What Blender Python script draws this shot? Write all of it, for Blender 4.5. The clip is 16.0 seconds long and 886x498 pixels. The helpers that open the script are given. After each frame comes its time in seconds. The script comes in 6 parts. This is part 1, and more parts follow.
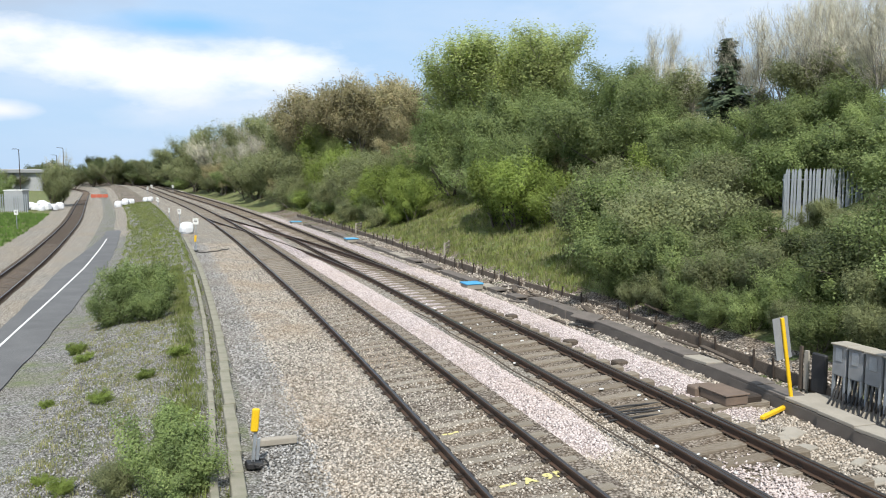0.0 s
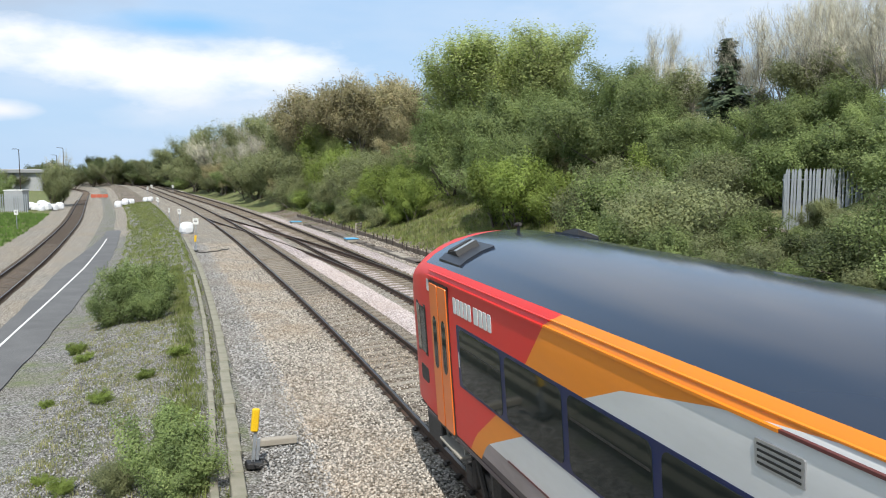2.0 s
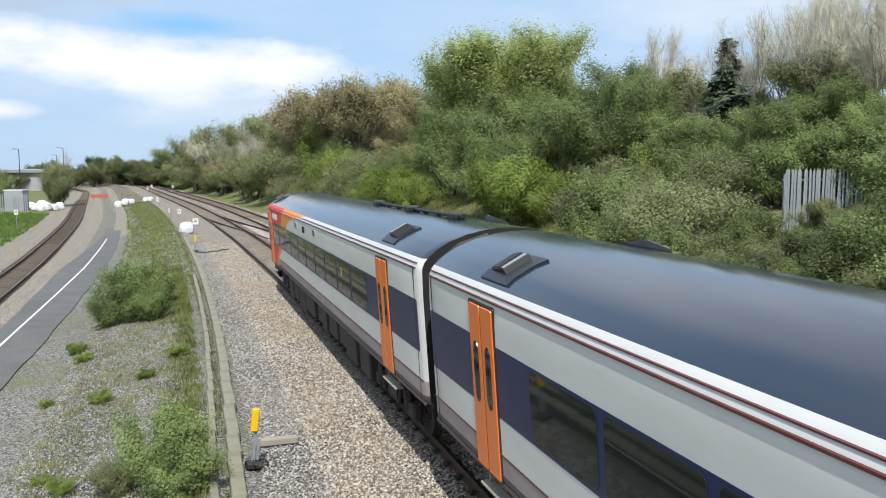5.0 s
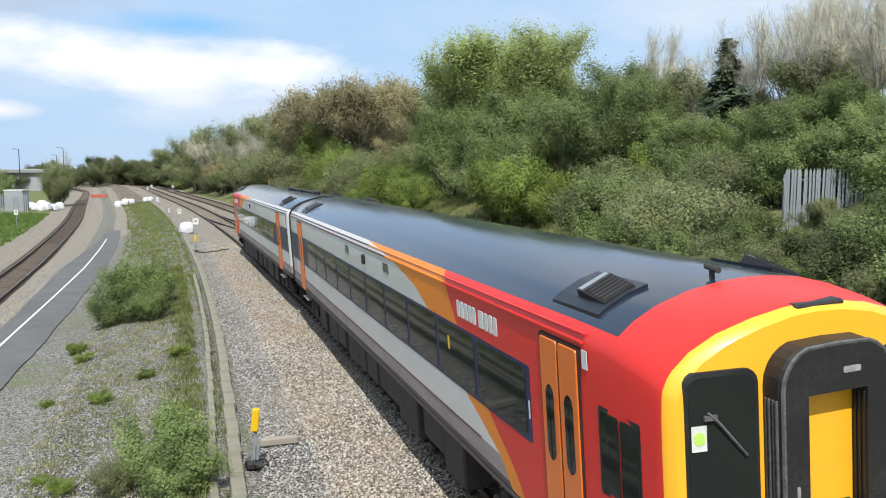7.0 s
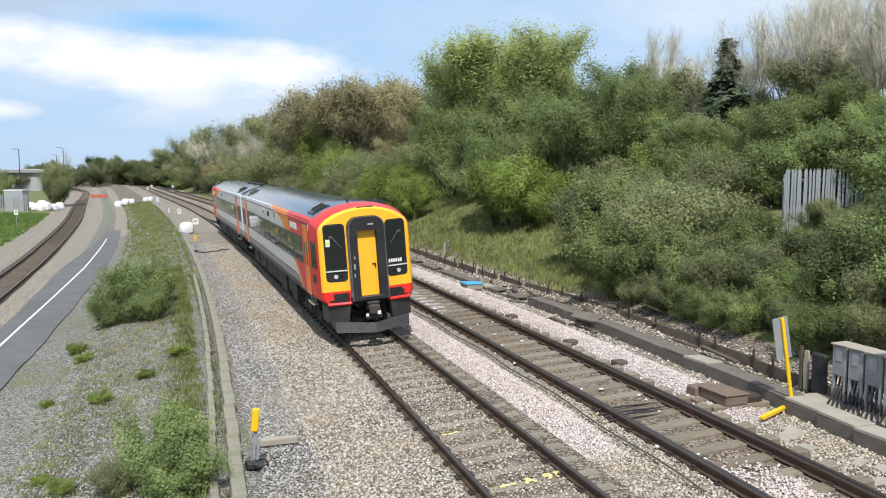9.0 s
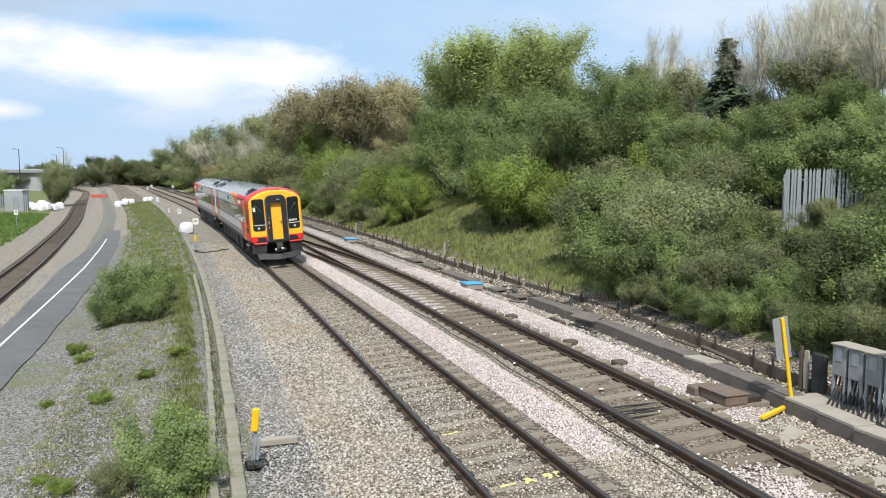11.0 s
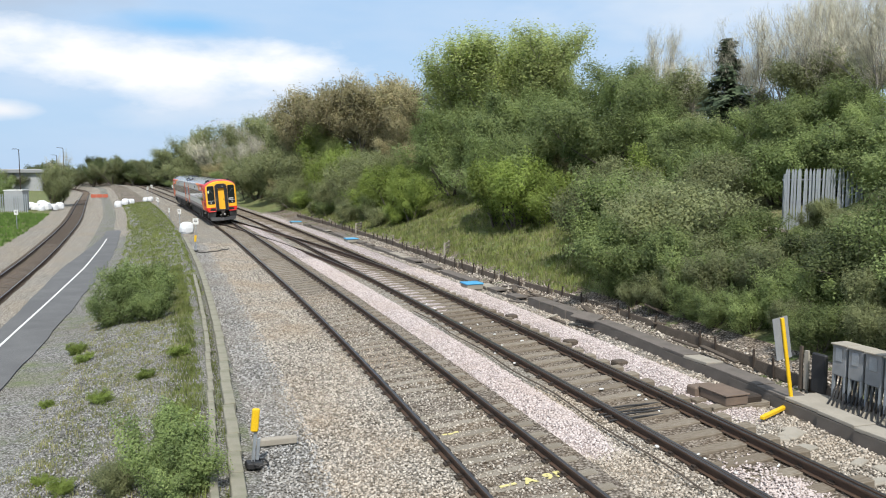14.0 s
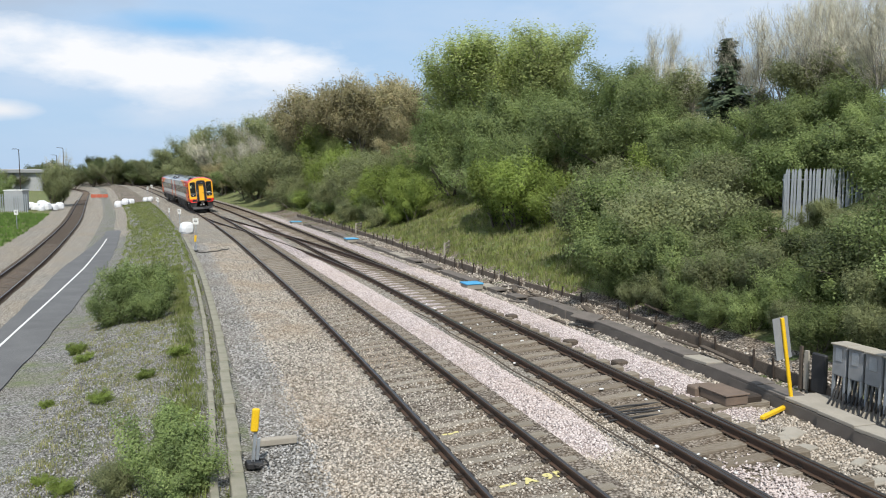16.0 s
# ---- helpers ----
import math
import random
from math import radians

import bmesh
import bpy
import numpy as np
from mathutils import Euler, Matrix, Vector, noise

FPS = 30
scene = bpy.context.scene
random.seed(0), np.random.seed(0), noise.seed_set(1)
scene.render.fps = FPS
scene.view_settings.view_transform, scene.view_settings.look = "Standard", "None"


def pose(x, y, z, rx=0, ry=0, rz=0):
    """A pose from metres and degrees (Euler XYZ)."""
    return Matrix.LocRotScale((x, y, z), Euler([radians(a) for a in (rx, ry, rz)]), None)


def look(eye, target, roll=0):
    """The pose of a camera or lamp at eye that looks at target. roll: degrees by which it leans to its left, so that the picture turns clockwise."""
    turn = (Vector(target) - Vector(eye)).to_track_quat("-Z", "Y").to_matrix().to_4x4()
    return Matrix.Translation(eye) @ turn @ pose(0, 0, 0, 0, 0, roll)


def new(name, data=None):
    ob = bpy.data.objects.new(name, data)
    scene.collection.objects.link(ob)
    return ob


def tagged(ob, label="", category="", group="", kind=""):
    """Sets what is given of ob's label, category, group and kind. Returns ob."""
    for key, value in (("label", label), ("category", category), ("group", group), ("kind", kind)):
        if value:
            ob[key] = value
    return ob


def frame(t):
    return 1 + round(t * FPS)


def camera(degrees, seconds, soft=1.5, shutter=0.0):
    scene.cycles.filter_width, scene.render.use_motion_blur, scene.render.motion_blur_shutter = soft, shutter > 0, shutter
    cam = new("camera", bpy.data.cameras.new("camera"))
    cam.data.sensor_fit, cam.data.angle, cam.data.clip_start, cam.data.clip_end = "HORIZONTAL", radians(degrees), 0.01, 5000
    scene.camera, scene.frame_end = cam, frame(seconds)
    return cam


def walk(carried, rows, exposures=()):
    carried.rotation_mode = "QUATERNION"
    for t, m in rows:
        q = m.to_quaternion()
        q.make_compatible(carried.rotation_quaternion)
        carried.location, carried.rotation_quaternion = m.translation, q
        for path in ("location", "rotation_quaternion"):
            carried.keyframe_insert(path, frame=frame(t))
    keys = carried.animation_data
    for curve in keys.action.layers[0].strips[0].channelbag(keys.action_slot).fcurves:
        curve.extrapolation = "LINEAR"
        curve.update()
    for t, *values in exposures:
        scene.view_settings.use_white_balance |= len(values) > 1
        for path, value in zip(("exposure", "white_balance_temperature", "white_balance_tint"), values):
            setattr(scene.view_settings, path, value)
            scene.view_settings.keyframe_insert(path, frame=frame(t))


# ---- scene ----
# camera: stands still on a bridge beside the line
cam = camera(55.6, 16.0, soft=1.05)
EYE = pose(0, 0, 4.708, 90 - 5.463, 0, 0)
walk(cam, [(0.0, EYE), (16.0, EYE)], [(0.0, 0.25), (3.5, 0.21), (9.0, 0.22), (12.5, 0.23), (14.0, 0.17), (16.0, 0.08)])

# ---- sky, sun ----
SUN_AZ, SUN_EL = 177.0, 52.0          # bearing clockwise from +y, height, degrees
world = bpy.data.worlds.new("sky")
scene.world = world
world.use_nodes = True
wn, wl = world.node_tree.nodes, world.node_tree.links
wn.clear()
w_out = wn.new("ShaderNodeOutputWorld")
w_bg = wn.new("ShaderNodeBackground")
w_bg.inputs["Strength"].default_value = 0.088
w_sky = wn.new("ShaderNodeTexSky")
w_sky.sky_type = "NISHITA"
w_sky.sun_disc = False
w_sky.sun_elevation = radians(SUN_EL)
w_sky.sun_rotation = radians(SUN_AZ)
w_sky.ozone_density = 3.0
w_sky.dust_density = 0.3
w_sky.air_density = 1.3
w_co = wn.new("ShaderNodeTexCoord")


def w_math(op, a, b=None, c=None, clamp=False):
    n = wn.new("ShaderNodeMath")
    n.operation, n.use_clamp = op, clamp
    for k, val in enumerate((a, b, c)):
        if isinstance(val, bpy.types.NodeSocket):
            wl.new(val, n.inputs[k])
        elif val is not None:
            n.inputs[k].default_value = val
    return n.outputs[0]


def w_noise(scale, detail, stretch, shift=(0, 0, 0), rough=0.55):
    mp = wn.new("ShaderNodeMapping")
    mp.inputs["Scale"].default_value, mp.inputs["Location"].default_value = stretch, shift
    wl.new(w_co.outputs["Generated"], mp.inputs["Vector"])
    n = wn.new("ShaderNodeTexNoise")
    n.inputs["Scale"].default_value, n.inputs["Detail"].default_value, n.inputs["Roughness"].default_value = scale, detail, rough
    wl.new(mp.outputs["Vector"], n.inputs["Vector"])
    return n.outputs["Fac"]


def w_mixed(fac, a, b):
    n = wn.new("ShaderNodeMix")
    n.data_type = "RGBA"
    for key, val in (("Factor", fac), ("A", a), ("B", b)):
        if isinstance(val, bpy.types.NodeSocket):
            wl.new(val, n.inputs[key])
        else:
            n.inputs[key].default_value = val if key == "Factor" else (*val, 1)
    return n.outputs["Result"]


def w_bank(cx, cz, rx, rz, rag, soft=0.9):
    """A cloud bank round one direction of the sky, with a ragged edge."""
    dx = w_math("DIVIDE", w_math("SUBTRACT", w_x, cx), rx)
    dz = w_math("DIVIDE", w_math("SUBTRACT", w_z, cz), rz)
    r = w_math("SQRT", w_math("ADD", w_math("MULTIPLY", dx, dx), w_math("MULTIPLY", dz, dz)))
    e = w_math("MULTIPLY_ADD", w_math("SUBTRACT", w_big, 0.5), rag, w_math("SUBTRACT", 1.15, r))
    return w_math("MULTIPLY", e, 1 / soft, clamp=True)


w_sep = wn.new("ShaderNodeSeparateXYZ")
wl.new(w_co.outputs["Generated"], w_sep.inputs[0])
w_x, w_z = w_sep.outputs["X"], w_sep.outputs["Z"]
w_big = w_noise(5.0, 7, (1, 1, 2.6))
w_fine = w_noise(3.0, 6, (1, 1, 4.0), (0.4, 0.2, 0.1))
w_veil = w_math("MULTIPLY_ADD", w_fine, 1.6, -0.35, True)
# clear sky, then a thin milky veil, the grey cloud deck above, the bright bank and small cumulus low down
w_col = w_mixed(0.8, w_sky.outputs["Color"], (3.7, 6.35, 9.9))
w_col = w_mixed(w_math("MULTIPLY", w_veil, 0.85), w_col, (6.7, 7.9, 9.6))
w_puff = w_noise(2.2, 6, (1, 1, 1), (3.1, 0.7, 0.2))
w_deck = w_mixed(w_math("MULTIPLY_ADD", w_puff, 4.5, -1.8, True), (4.8, 6.6, 9.0), (9.4, 10.0, 10.8))
w_col = w_mixed(w_math("MULTIPLY_ADD", w_z, 4.0, -0.62, True), w_col, w_deck)
w_col = w_mixed(w_bank(-0.46, 0.205, 0.17, 0.05, 1.6), w_col, (5.0, 5.7, 6.8))
w_col = w_mixed(w_bank(-0.34, 0.116, 0.21, 0.038, 3.2, 0.65), w_col, (10.3, 10.5, 10.9))
w_col = w_mixed(w_bank(-0.285, 0.158, 0.085, 0.017, 1.8, 0.9), w_col, (3.0, 6.1, 9.8))
w_col = w_mixed(w_bank(-0.47, 0.062, 0.05, 0.014, 2.0, 0.6), w_col, (9.2, 9.5, 10.0))
w_col = w_mixed(w_bank(-0.16, 0.064, 0.19, 0.030, 2.4, 1.3), w_col, (8.2, 8.8, 9.8))
w_col = w_mixed(w_bank(0.40, 0.185, 0.26, 0.05, 2.4, 1.5), w_col, (8.8, 9.3, 10.0))
wl.new(w_col, w_bg.inputs["Color"])
wl.new(w_bg.outputs["Background"], w_out.inputs["Surface"])

sun = new("sun", bpy.data.lights.new("sun", "SUN"))
sun.data.energy = 4.8
sun.data.angle = radians(0.6)
sun.data.color = (1.0, 0.965, 0.895)
sa, se = radians(SUN_AZ), radians(SUN_EL)
sun.matrix_world = look((math.sin(sa) * math.cos(se) * 50, math.cos(sa) * math.cos(se) * 50, math.sin(se) * 50), (0, 0, 0))

# ---- the line's course: X of the near track's centre over Y ----
KY = np.array([-60, -30, 0, 15, 30, 45, 60, 80, 100, 120, 145, 180, 220.0])
KX = np.array([23.7, 14.39, 5.05, 0.53, -4.21, -9.25, -14.41, -21.72, -29.31, -37.32, -47.62, -61.92, -78.29])


def spline(xk, yk, x):
    n, hh = len(xk), np.diff(xk)
    A, b = np.eye(n), np.zeros(n)
    for i in range(1, n - 1):
        A[i, i - 1:i + 2] = hh[i - 1], 2 * (hh[i - 1] + hh[i]), hh[i]
        b[i] = 6 * ((yk[i + 1] - yk[i]) / hh[i] - (yk[i] - yk[i - 1]) / hh[i - 1])
    m = np.linalg.solve(A, b)
    i = np.clip(np.searchsorted(xk, x) - 1, 0, n - 2)
    a, c = (xk[i + 1] - x) / hh[i], (x - xk[i]) / hh[i]
    return a * yk[i] + c * yk[i + 1] + ((a ** 3 - a) * m[i] + (c ** 3 - c) * m[i + 1]) * hh[i] ** 2 / 6


LY = np.linspace(-60, 220, 2801)
LX = spline(KY, KX, LY)
# beyond the fitted stretch the curve to the left goes on gently
ang0 = math.atan2(LX[-1] - LX[-2], LY[-1] - LY[-2])
far = [(LX[-1], LY[-1], ang0)]
for _ in range(400):
    fx, fy, fa = far[-1]
    fa = max(fa - 0.0030, -1.25)
    far.append((fx + math.sin(fa), fy + math.cos(fa), fa))
LX = np.concatenate([LX, [q[0] for q in far[1:]]])
LY = np.concatenate([LY, [q[1] for q in far[1:]]])
LS = np.concatenate([[0], np.cumsum(np.hypot(np.diff(LX), np.diff(LY)))])
LS -= np.interp(0, LY[:2801], LS[:2801])
TX, TY = np.gradient(LX, LS), np.gradient(LY, LS)
S_END = float(LS[-1]) - 2


def at(s, d=0.0, z=0.0):
    """A place s metres along the near track, d metres to its right."""
    tx, ty = np.interp(s, LS, TX), np.interp(s, LS, TY)
    return Vector((float(np.interp(s, LS, LX) + ty * d), float(np.interp(s, LS, LY) - tx * d), float(z)))


def ats(s, d, z):
    tx, ty = np.interp(s, LS, TX), np.interp(s, LS, TY)
    return np.stack([np.interp(s, LS, LX) + ty * d, np.interp(s, LS, LY) - tx * d, z + 0 * s], -1)


def heading(s):
    return math.degrees(math.atan2(-float(np.interp(s, LS, TX)), float(np.interp(s, LS, TY))))


def on(s, d, z=0.0, turn=0.0):
    p = at(s, d, z)
    return pose(p.x, p.y, p.z, 0, 0, heading(s) + turn)


GD = np.array([-260, -60, -30, -19, -17.5, -16.2, -12.9, -12.2, -11.7, -8.2, -7.2, -4.8, -3.9, -2.4, -1.7, 1.7, 2.4, 6.2, 7.5, 8.2, 9.0, 15.5, 22, 30, 45, 90, 260.0])
GZ = np.array([-1.2, -1.2, -1.3, -1.45, -1.6, -1.72, -1.72, -1.15, -0.80, -0.715, -0.42, -0.10, -0.14, -0.17, -0.24, -0.20, -0.20, -0.20, -0.16, -0.02, 0.35, 2.95, 5.3, 7.0, 8.4, 9.5, 12.0])


def ground_z(s, d):
    z = np.interp(d, GD, GZ)
    low = 1 - 0.75 * np.clip((np.asarray(s, float) - 150) / 60, 0, 1)
    return np.where(np.asarray(d) > 9, 0.35 + (z - 0.35) * low, z)


CANT = radians(4.125)
T2 = 3.75                              # the second track's centre, metres to the right
TL, TLZ = -13.8, -1.5                  # the single track on the left


# ---- mesh helpers ----
class Geo:
    def __init__(self):
        self.v, self.f, self.m, self.n = [], [], [], 0

    def add(self, verts, faces, mi=0):
        verts = np.asarray(verts, float).reshape(-1, 3)
        self.v.append(verts)
        self.f.extend([tuple(i + self.n for i in q) for q in faces])
        self.m.extend([mi] * len(faces))
        self.n += len(verts)
        return self

    def box(self, c, size, mi=0, ch=0.0, m=None):
        hx, hy, hz = size[0] / 2, size[1] / 2, size[2] / 2
        if ch <= 0:
            v = [(x, y, z) for z in (-hz, hz) for y in (-hy, hy) for x in (-hx, hx)]
            f = [(0, 2, 3, 1), (4, 5, 7, 6), (0, 1, 5, 4), (2, 6, 7, 3), (0, 4, 6, 2), (1, 3, 7, 5)]
        else:
            ch = min(ch, hx * 0.9, hy * 0.9, hz * 0.9)
            ring = lambda a, b, z: [(-a + ch, -b, z), (a - ch, -b, z), (a, -b + ch, z), (a, b - ch, z), (a - ch, b, z), (-a + ch, b, z), (-a, b - ch, z), (-a, -b + ch, z)]
            v = ring(hx - ch * .7, hy - ch * .7, -hz) + ring(hx, hy, -hz + ch) + ring(hx, hy, hz - ch) + ring(hx - ch * .7, hy - ch * .7, hz)
            f = [tuple(reversed(range(8))), tuple(range(24, 32))]
            for k in range(3):
                f += [(k * 8 + i, k * 8 + (i + 1) % 8, k * 8 + 8 + (i + 1) % 8, k * 8 + 8 + i) for i in range(8)]
        v = np.array(v, float)
        if m is not None:
            v = v @ np.array(m.to_3x3()).T + np.array(m.translation)
        return self.add(v + np.array(c, float), f, mi)

    def tube(self, pts, radii, sides=8, mi=0, cap=True):
        pts = [Vector(p) for p in pts]
        if not hasattr(radii, "__len__"):
            radii = [radii] * len(pts)
        v, f = [], []
        for i, p in enumerate(pts):
            t = (pts[min(i + 1, len(pts) - 1)] - pts[max(i - 1, 0)]).normalized()
            a = t.orthogonal().normalized() if i == 0 else (a - t * a.dot(t)).normalized()
            b = t.cross(a)
            v += [tuple(p + (a * math.cos(2 * math.pi * k / sides) + b * math.sin(2 * math.pi * k / sides)) * radii[i]) for k in range(sides)]
        for i in range(len(pts) - 1):
            f += [(i * sides + k, i * sides + (k + 1) % sides, (i + 1) * sides + (k + 1) % sides, (i + 1) * sides + k) for k in range(sides)]
        if cap:
            f += [tuple(reversed(range(sides))), tuple(range((len(pts) - 1) * sides, len(pts) * sides))]
        return self.add(v, f, mi)

    def mesh(self, name, mats, smooth=False):
        me = bpy.data.meshes.new(name)
        me.from_pydata(np.concatenate(self.v).tolist(), [], self.f)
        for k in (mats if isinstance(mats, (list, tuple)) else [mats]):
            me.materials.append(k)
        me.polygons.foreach_set("material_index", self.m)
        me.polygons.foreach_set("use_smooth", [smooth] * len(self.f))
        me.update()
        return me


def part(name, geo, mats, parent=None, label="", m=None, smooth=False):
    """One mesh object under a thing, or a thing of its own."""
    me = geo if isinstance(geo, bpy.types.Mesh) else geo.mesh(name, mats, smooth)
    ob = new(name, me)
    if parent is not None:
        ob.parent = parent
    if m is not None:
        ob.matrix_basis = m
    if label:
        ob["label"] = label
    return ob


def thing(name, label, category, m=None, group="", kind=""):
    ob = new(name)
    ob.empty_display_size = 0.3
    if m is not None:
        ob.matrix_basis = m
    return tagged(ob, label, category, group, kind)


# ---- materials ----
def material(name, rough=0.7, metal=0.0, spec=0.5):
    m = bpy.data.materials.new(name)
    m.use_nodes = True
    nt = m.node_tree
    b = nt.nodes["Principled BSDF"]
    b.inputs["Roughness"].default_value = rough
    b.inputs["Metallic"].default_value = metal
    b.inputs["Specular IOR Level"].default_value = spec
    return m, nt, b


def mixc(nt, fac, a, b, kind="MIX"):
    n = nt.nodes.new("ShaderNodeMix")
    n.data_type, n.blend_type = "RGBA", kind
    for key, val in (("Factor", fac), ("A", a), ("B", b)):
        if isinstance(val, bpy.types.NodeSocket):
            nt.links.new(val, n.inputs[key])
        elif key == "Factor":
            n.inputs[key].default_value = val
        else:
            n.inputs[key].default_value = (*val, 1)
    return n.outputs["Result"]


def coords(nt, scale=(1, 1, 1), world_space=False):
    c = nt.nodes.new("ShaderNodeNewGeometry" if world_space else "ShaderNodeTexCoord")
    mp = nt.nodes.new("ShaderNodeMapping")
    mp.inputs["Scale"].default_value = scale
    nt.links.new(c.outputs["Position" if world_space else "Object"], mp.inputs["Vector"])
    return mp.outputs["Vector"]


def noise_tex(nt, vec, scale, detail=4, rough=0.55):
    n = nt.nodes.new("ShaderNodeTexNoise")
    n.inputs["Scale"].default_value, n.inputs["Detail"].default_value, n.inputs["Roughness"].default_value = scale, detail, rough
    nt.links.new(vec, n.inputs["Vector"])
    return n.outputs["Fac"]


def ramp(nt, fac, lo, hi, a=(0, 0, 0), b=(1, 1, 1)):
    n = nt.nodes.new("ShaderNodeValToRGB")
    e = n.color_ramp.elements
    e[0].position, e[1].position, e[0].color, e[1].color = lo, hi, (*a, 1), (*b, 1)
    nt.links.new(fac, n.inputs["Fac"])
    return n.outputs["Color"]


def bump(nt, bsdf, height, strength=0.4, dist=0.02):
    n = nt.nodes.new("ShaderNodeBump")
    n.inputs["Strength"].default_value, n.inputs["Distance"].default_value = strength, dist
    nt.links.new(height, n.inputs["Height"])
    nt.links.new(n.outputs["Normal"], bsdf.inputs["Normal"])


def random_of(nt, island=False):
    n = nt.nodes.new("ShaderNodeNewGeometry" if island else "ShaderNodeObjectInfo")
    return n.outputs["Random Per Island" if island else "Random"]


def worn(name, a, b, rough=0.7, metal=0.0, scale=6.0, fine=60.0, relief=0.15, dist=0.01, spread=(0.35, 0.7), spec=0.4, stretch=(1, 1, 1)):
    """A painted, stained or weathered surface: two colours at two scales, and a fine relief."""
    m, nt, bs = material(name, rough, metal, spec)
    v = coords(nt, stretch)
    n1, n2 = noise_tex(nt, v, scale), noise_tex(nt, v, fine, 3)
    col = mixc(nt, ramp(nt, n1, *spread), a, b)
    col = mixc(nt, ramp(nt, n2, 0.3, 0.75), col, tuple(x * 0.75 for x in a))
    nt.links.new(col, bs.inputs["Base Color"])
    bump(nt, bs, n2, relief, dist)
    return m


def gravel(name, light, dark, brown, cell=22.0, patch=0.5, amount=0.5, green=None, green_lo=0.5, green_hi=0.62, joint=(0.35, 0.33, 0.3)):
    """Loose stone: cells of differing tone, stained in patches, optionally with moss between."""
    m, nt, bs = material(name, 0.95, 0, 0.15)
    v = coords(nt, (1, 1, 1), True)
    vo = nt.nodes.new("ShaderNodeTexVoronoi")
    vo.inputs["Scale"].default_value = cell
    nt.links.new(v, vo.inputs["Vector"])
    sep = nt.nodes.new("ShaderNodeSeparateColor")
    nt.links.new(vo.outputs["Color"], sep.inputs["Color"])
    col = mixc(nt, ramp(nt, sep.outputs["Red"], 0.1, 0.85), dark, light)
    stain = noise_tex(nt, v, patch, 5, 0.6)
    k = nt.nodes.new("ShaderNodeMath")
    k.operation = "MULTIPLY"
    k.inputs[1].default_value = amount
    nt.links.new(ramp(nt, stain, 0.42, 0.68), k.inputs[0])
    col = mixc(nt, k.outputs[0], col, brown)
    gap = ramp(nt, vo.outputs["Distance"], 0.3, 0.75, (1, 1, 1), joint)
    col = mixc(nt, 1.0, col, gap, "MULTIPLY")
    if green:
        g = noise_tex(nt, v, 0.75, 8, 0.72)
        gcol = mixc(nt, ramp(nt, noise_tex(nt, v, 14, 4), 0.3, 0.7), green, tuple(x * 1.9 for x in green))
        col = mixc(nt, ramp(nt, g, green_lo, green_hi), col, gcol)
    nt.links.new(col, bs.inputs["Base Color"])
    bump(nt, bs, vo.outputs["Distance"], 0.9, -0.03)
    return m


def foliage(name, a, b, rough=0.55, trans=0.35):
    m, nt, bs = material(name, rough, 0, 0.25)
    col = mixc(nt, random_of(nt, True), a, b)
    hsv = nt.nodes.new("ShaderNodeHueSaturation")
    mr = nt.nodes.new("ShaderNodeMapRange")
    mr.inputs["To Min"].default_value, mr.inputs["To Max"].default_value = 0.72, 1.25
    nt.links.new(random_of(nt), mr.inputs["Value"])
    nt.links.new(mr.outputs["Result"], hsv.inputs["Value"])
    patch = ramp(nt, noise_tex(nt, coords(nt, (1, 1, 1), True), 1.1, 4, 0.6), 0.36, 0.64, (0.80, 0.82, 0.80), (1.30, 1.26, 1.16))
    nt.links.new(mixc(nt, 1.0, col, patch, "MULTIPLY"), hsv.inputs["Color"])
    nt.links.new(hsv.outputs["Color"], bs.inputs["Base Color"])
    tr = nt.nodes.new("ShaderNodeBsdfTranslucent")
    nt.links.new(hsv.outputs["Color"], tr.inputs["Color"])
    mx = nt.nodes.new("ShaderNodeMixShader")
    mx.inputs["Fac"].default_value = trans
    nt.links.new(bs.outputs["BSDF"], mx.inputs[1])
    nt.links.new(tr.outputs["BSDF"], mx.inputs[2])
    nt.links.new(mx.outputs["Shader"], nt.nodes["Material Output"].inputs["Surface"])
    return m


def paint(name, c, rough=0.35, dirt=0.12, dirt_col=(0.12, 0.10, 0.08), spec=0.5, coat=0.0):
    """Vehicle paint with faint road film and streaks."""
    m, nt, bs = material(name, rough, 0, spec)
    v = coords(nt, (1.0, 0.35, 1.6))
    k = nt.nodes.new("ShaderNodeMath")
    k.operation = "MULTIPLY"
    k.inputs[1].default_value = dirt
    nt.links.new(ramp(nt, noise_tex(nt, v, 2.2, 6, 0.65), 0.4, 0.8), k.inputs[0])
    nt.links.new(mixc(nt, k.outputs[0], c, dirt_col), bs.inputs["Base Color"])
    bs.inputs["Coat Weight"].default_value = coat
    bs.inputs["Coat Roughness"].default_value = 0.12
    return m


M_ballast = gravel("ballast_weathered", (0.45, 0.42, 0.375), (0.17, 0.16, 0.14), (0.36, 0.30, 0.225), 20, 0.32, 0.55)
M_greyballast = gravel("ballast_grey", (0.40, 0.39, 0.37), (0.14, 0.135, 0.13), (0.27, 0.24, 0.20), 20, 0.5, 0.45)
M_fresh = gravel("ballast_fresh", (0.58, 0.525, 0.515), (0.30, 0.26, 0.25), (0.5, 0.42, 0.38), 22, 0.6, 0.3, joint=(0.48, 0.44, 0.43))
M_brownbed = gravel("rusty_ballast", (0.24, 0.20, 0.16), (0.09, 0.07, 0.055), (0.17, 0.11, 0.07), 20, 0.5, 0.6)
M_bed = gravel("ballast_in_track", (0.31, 0.275, 0.235), (0.11, 0.09, 0.075), (0.22, 0.16, 0.10), 20, 0.5, 0.5)
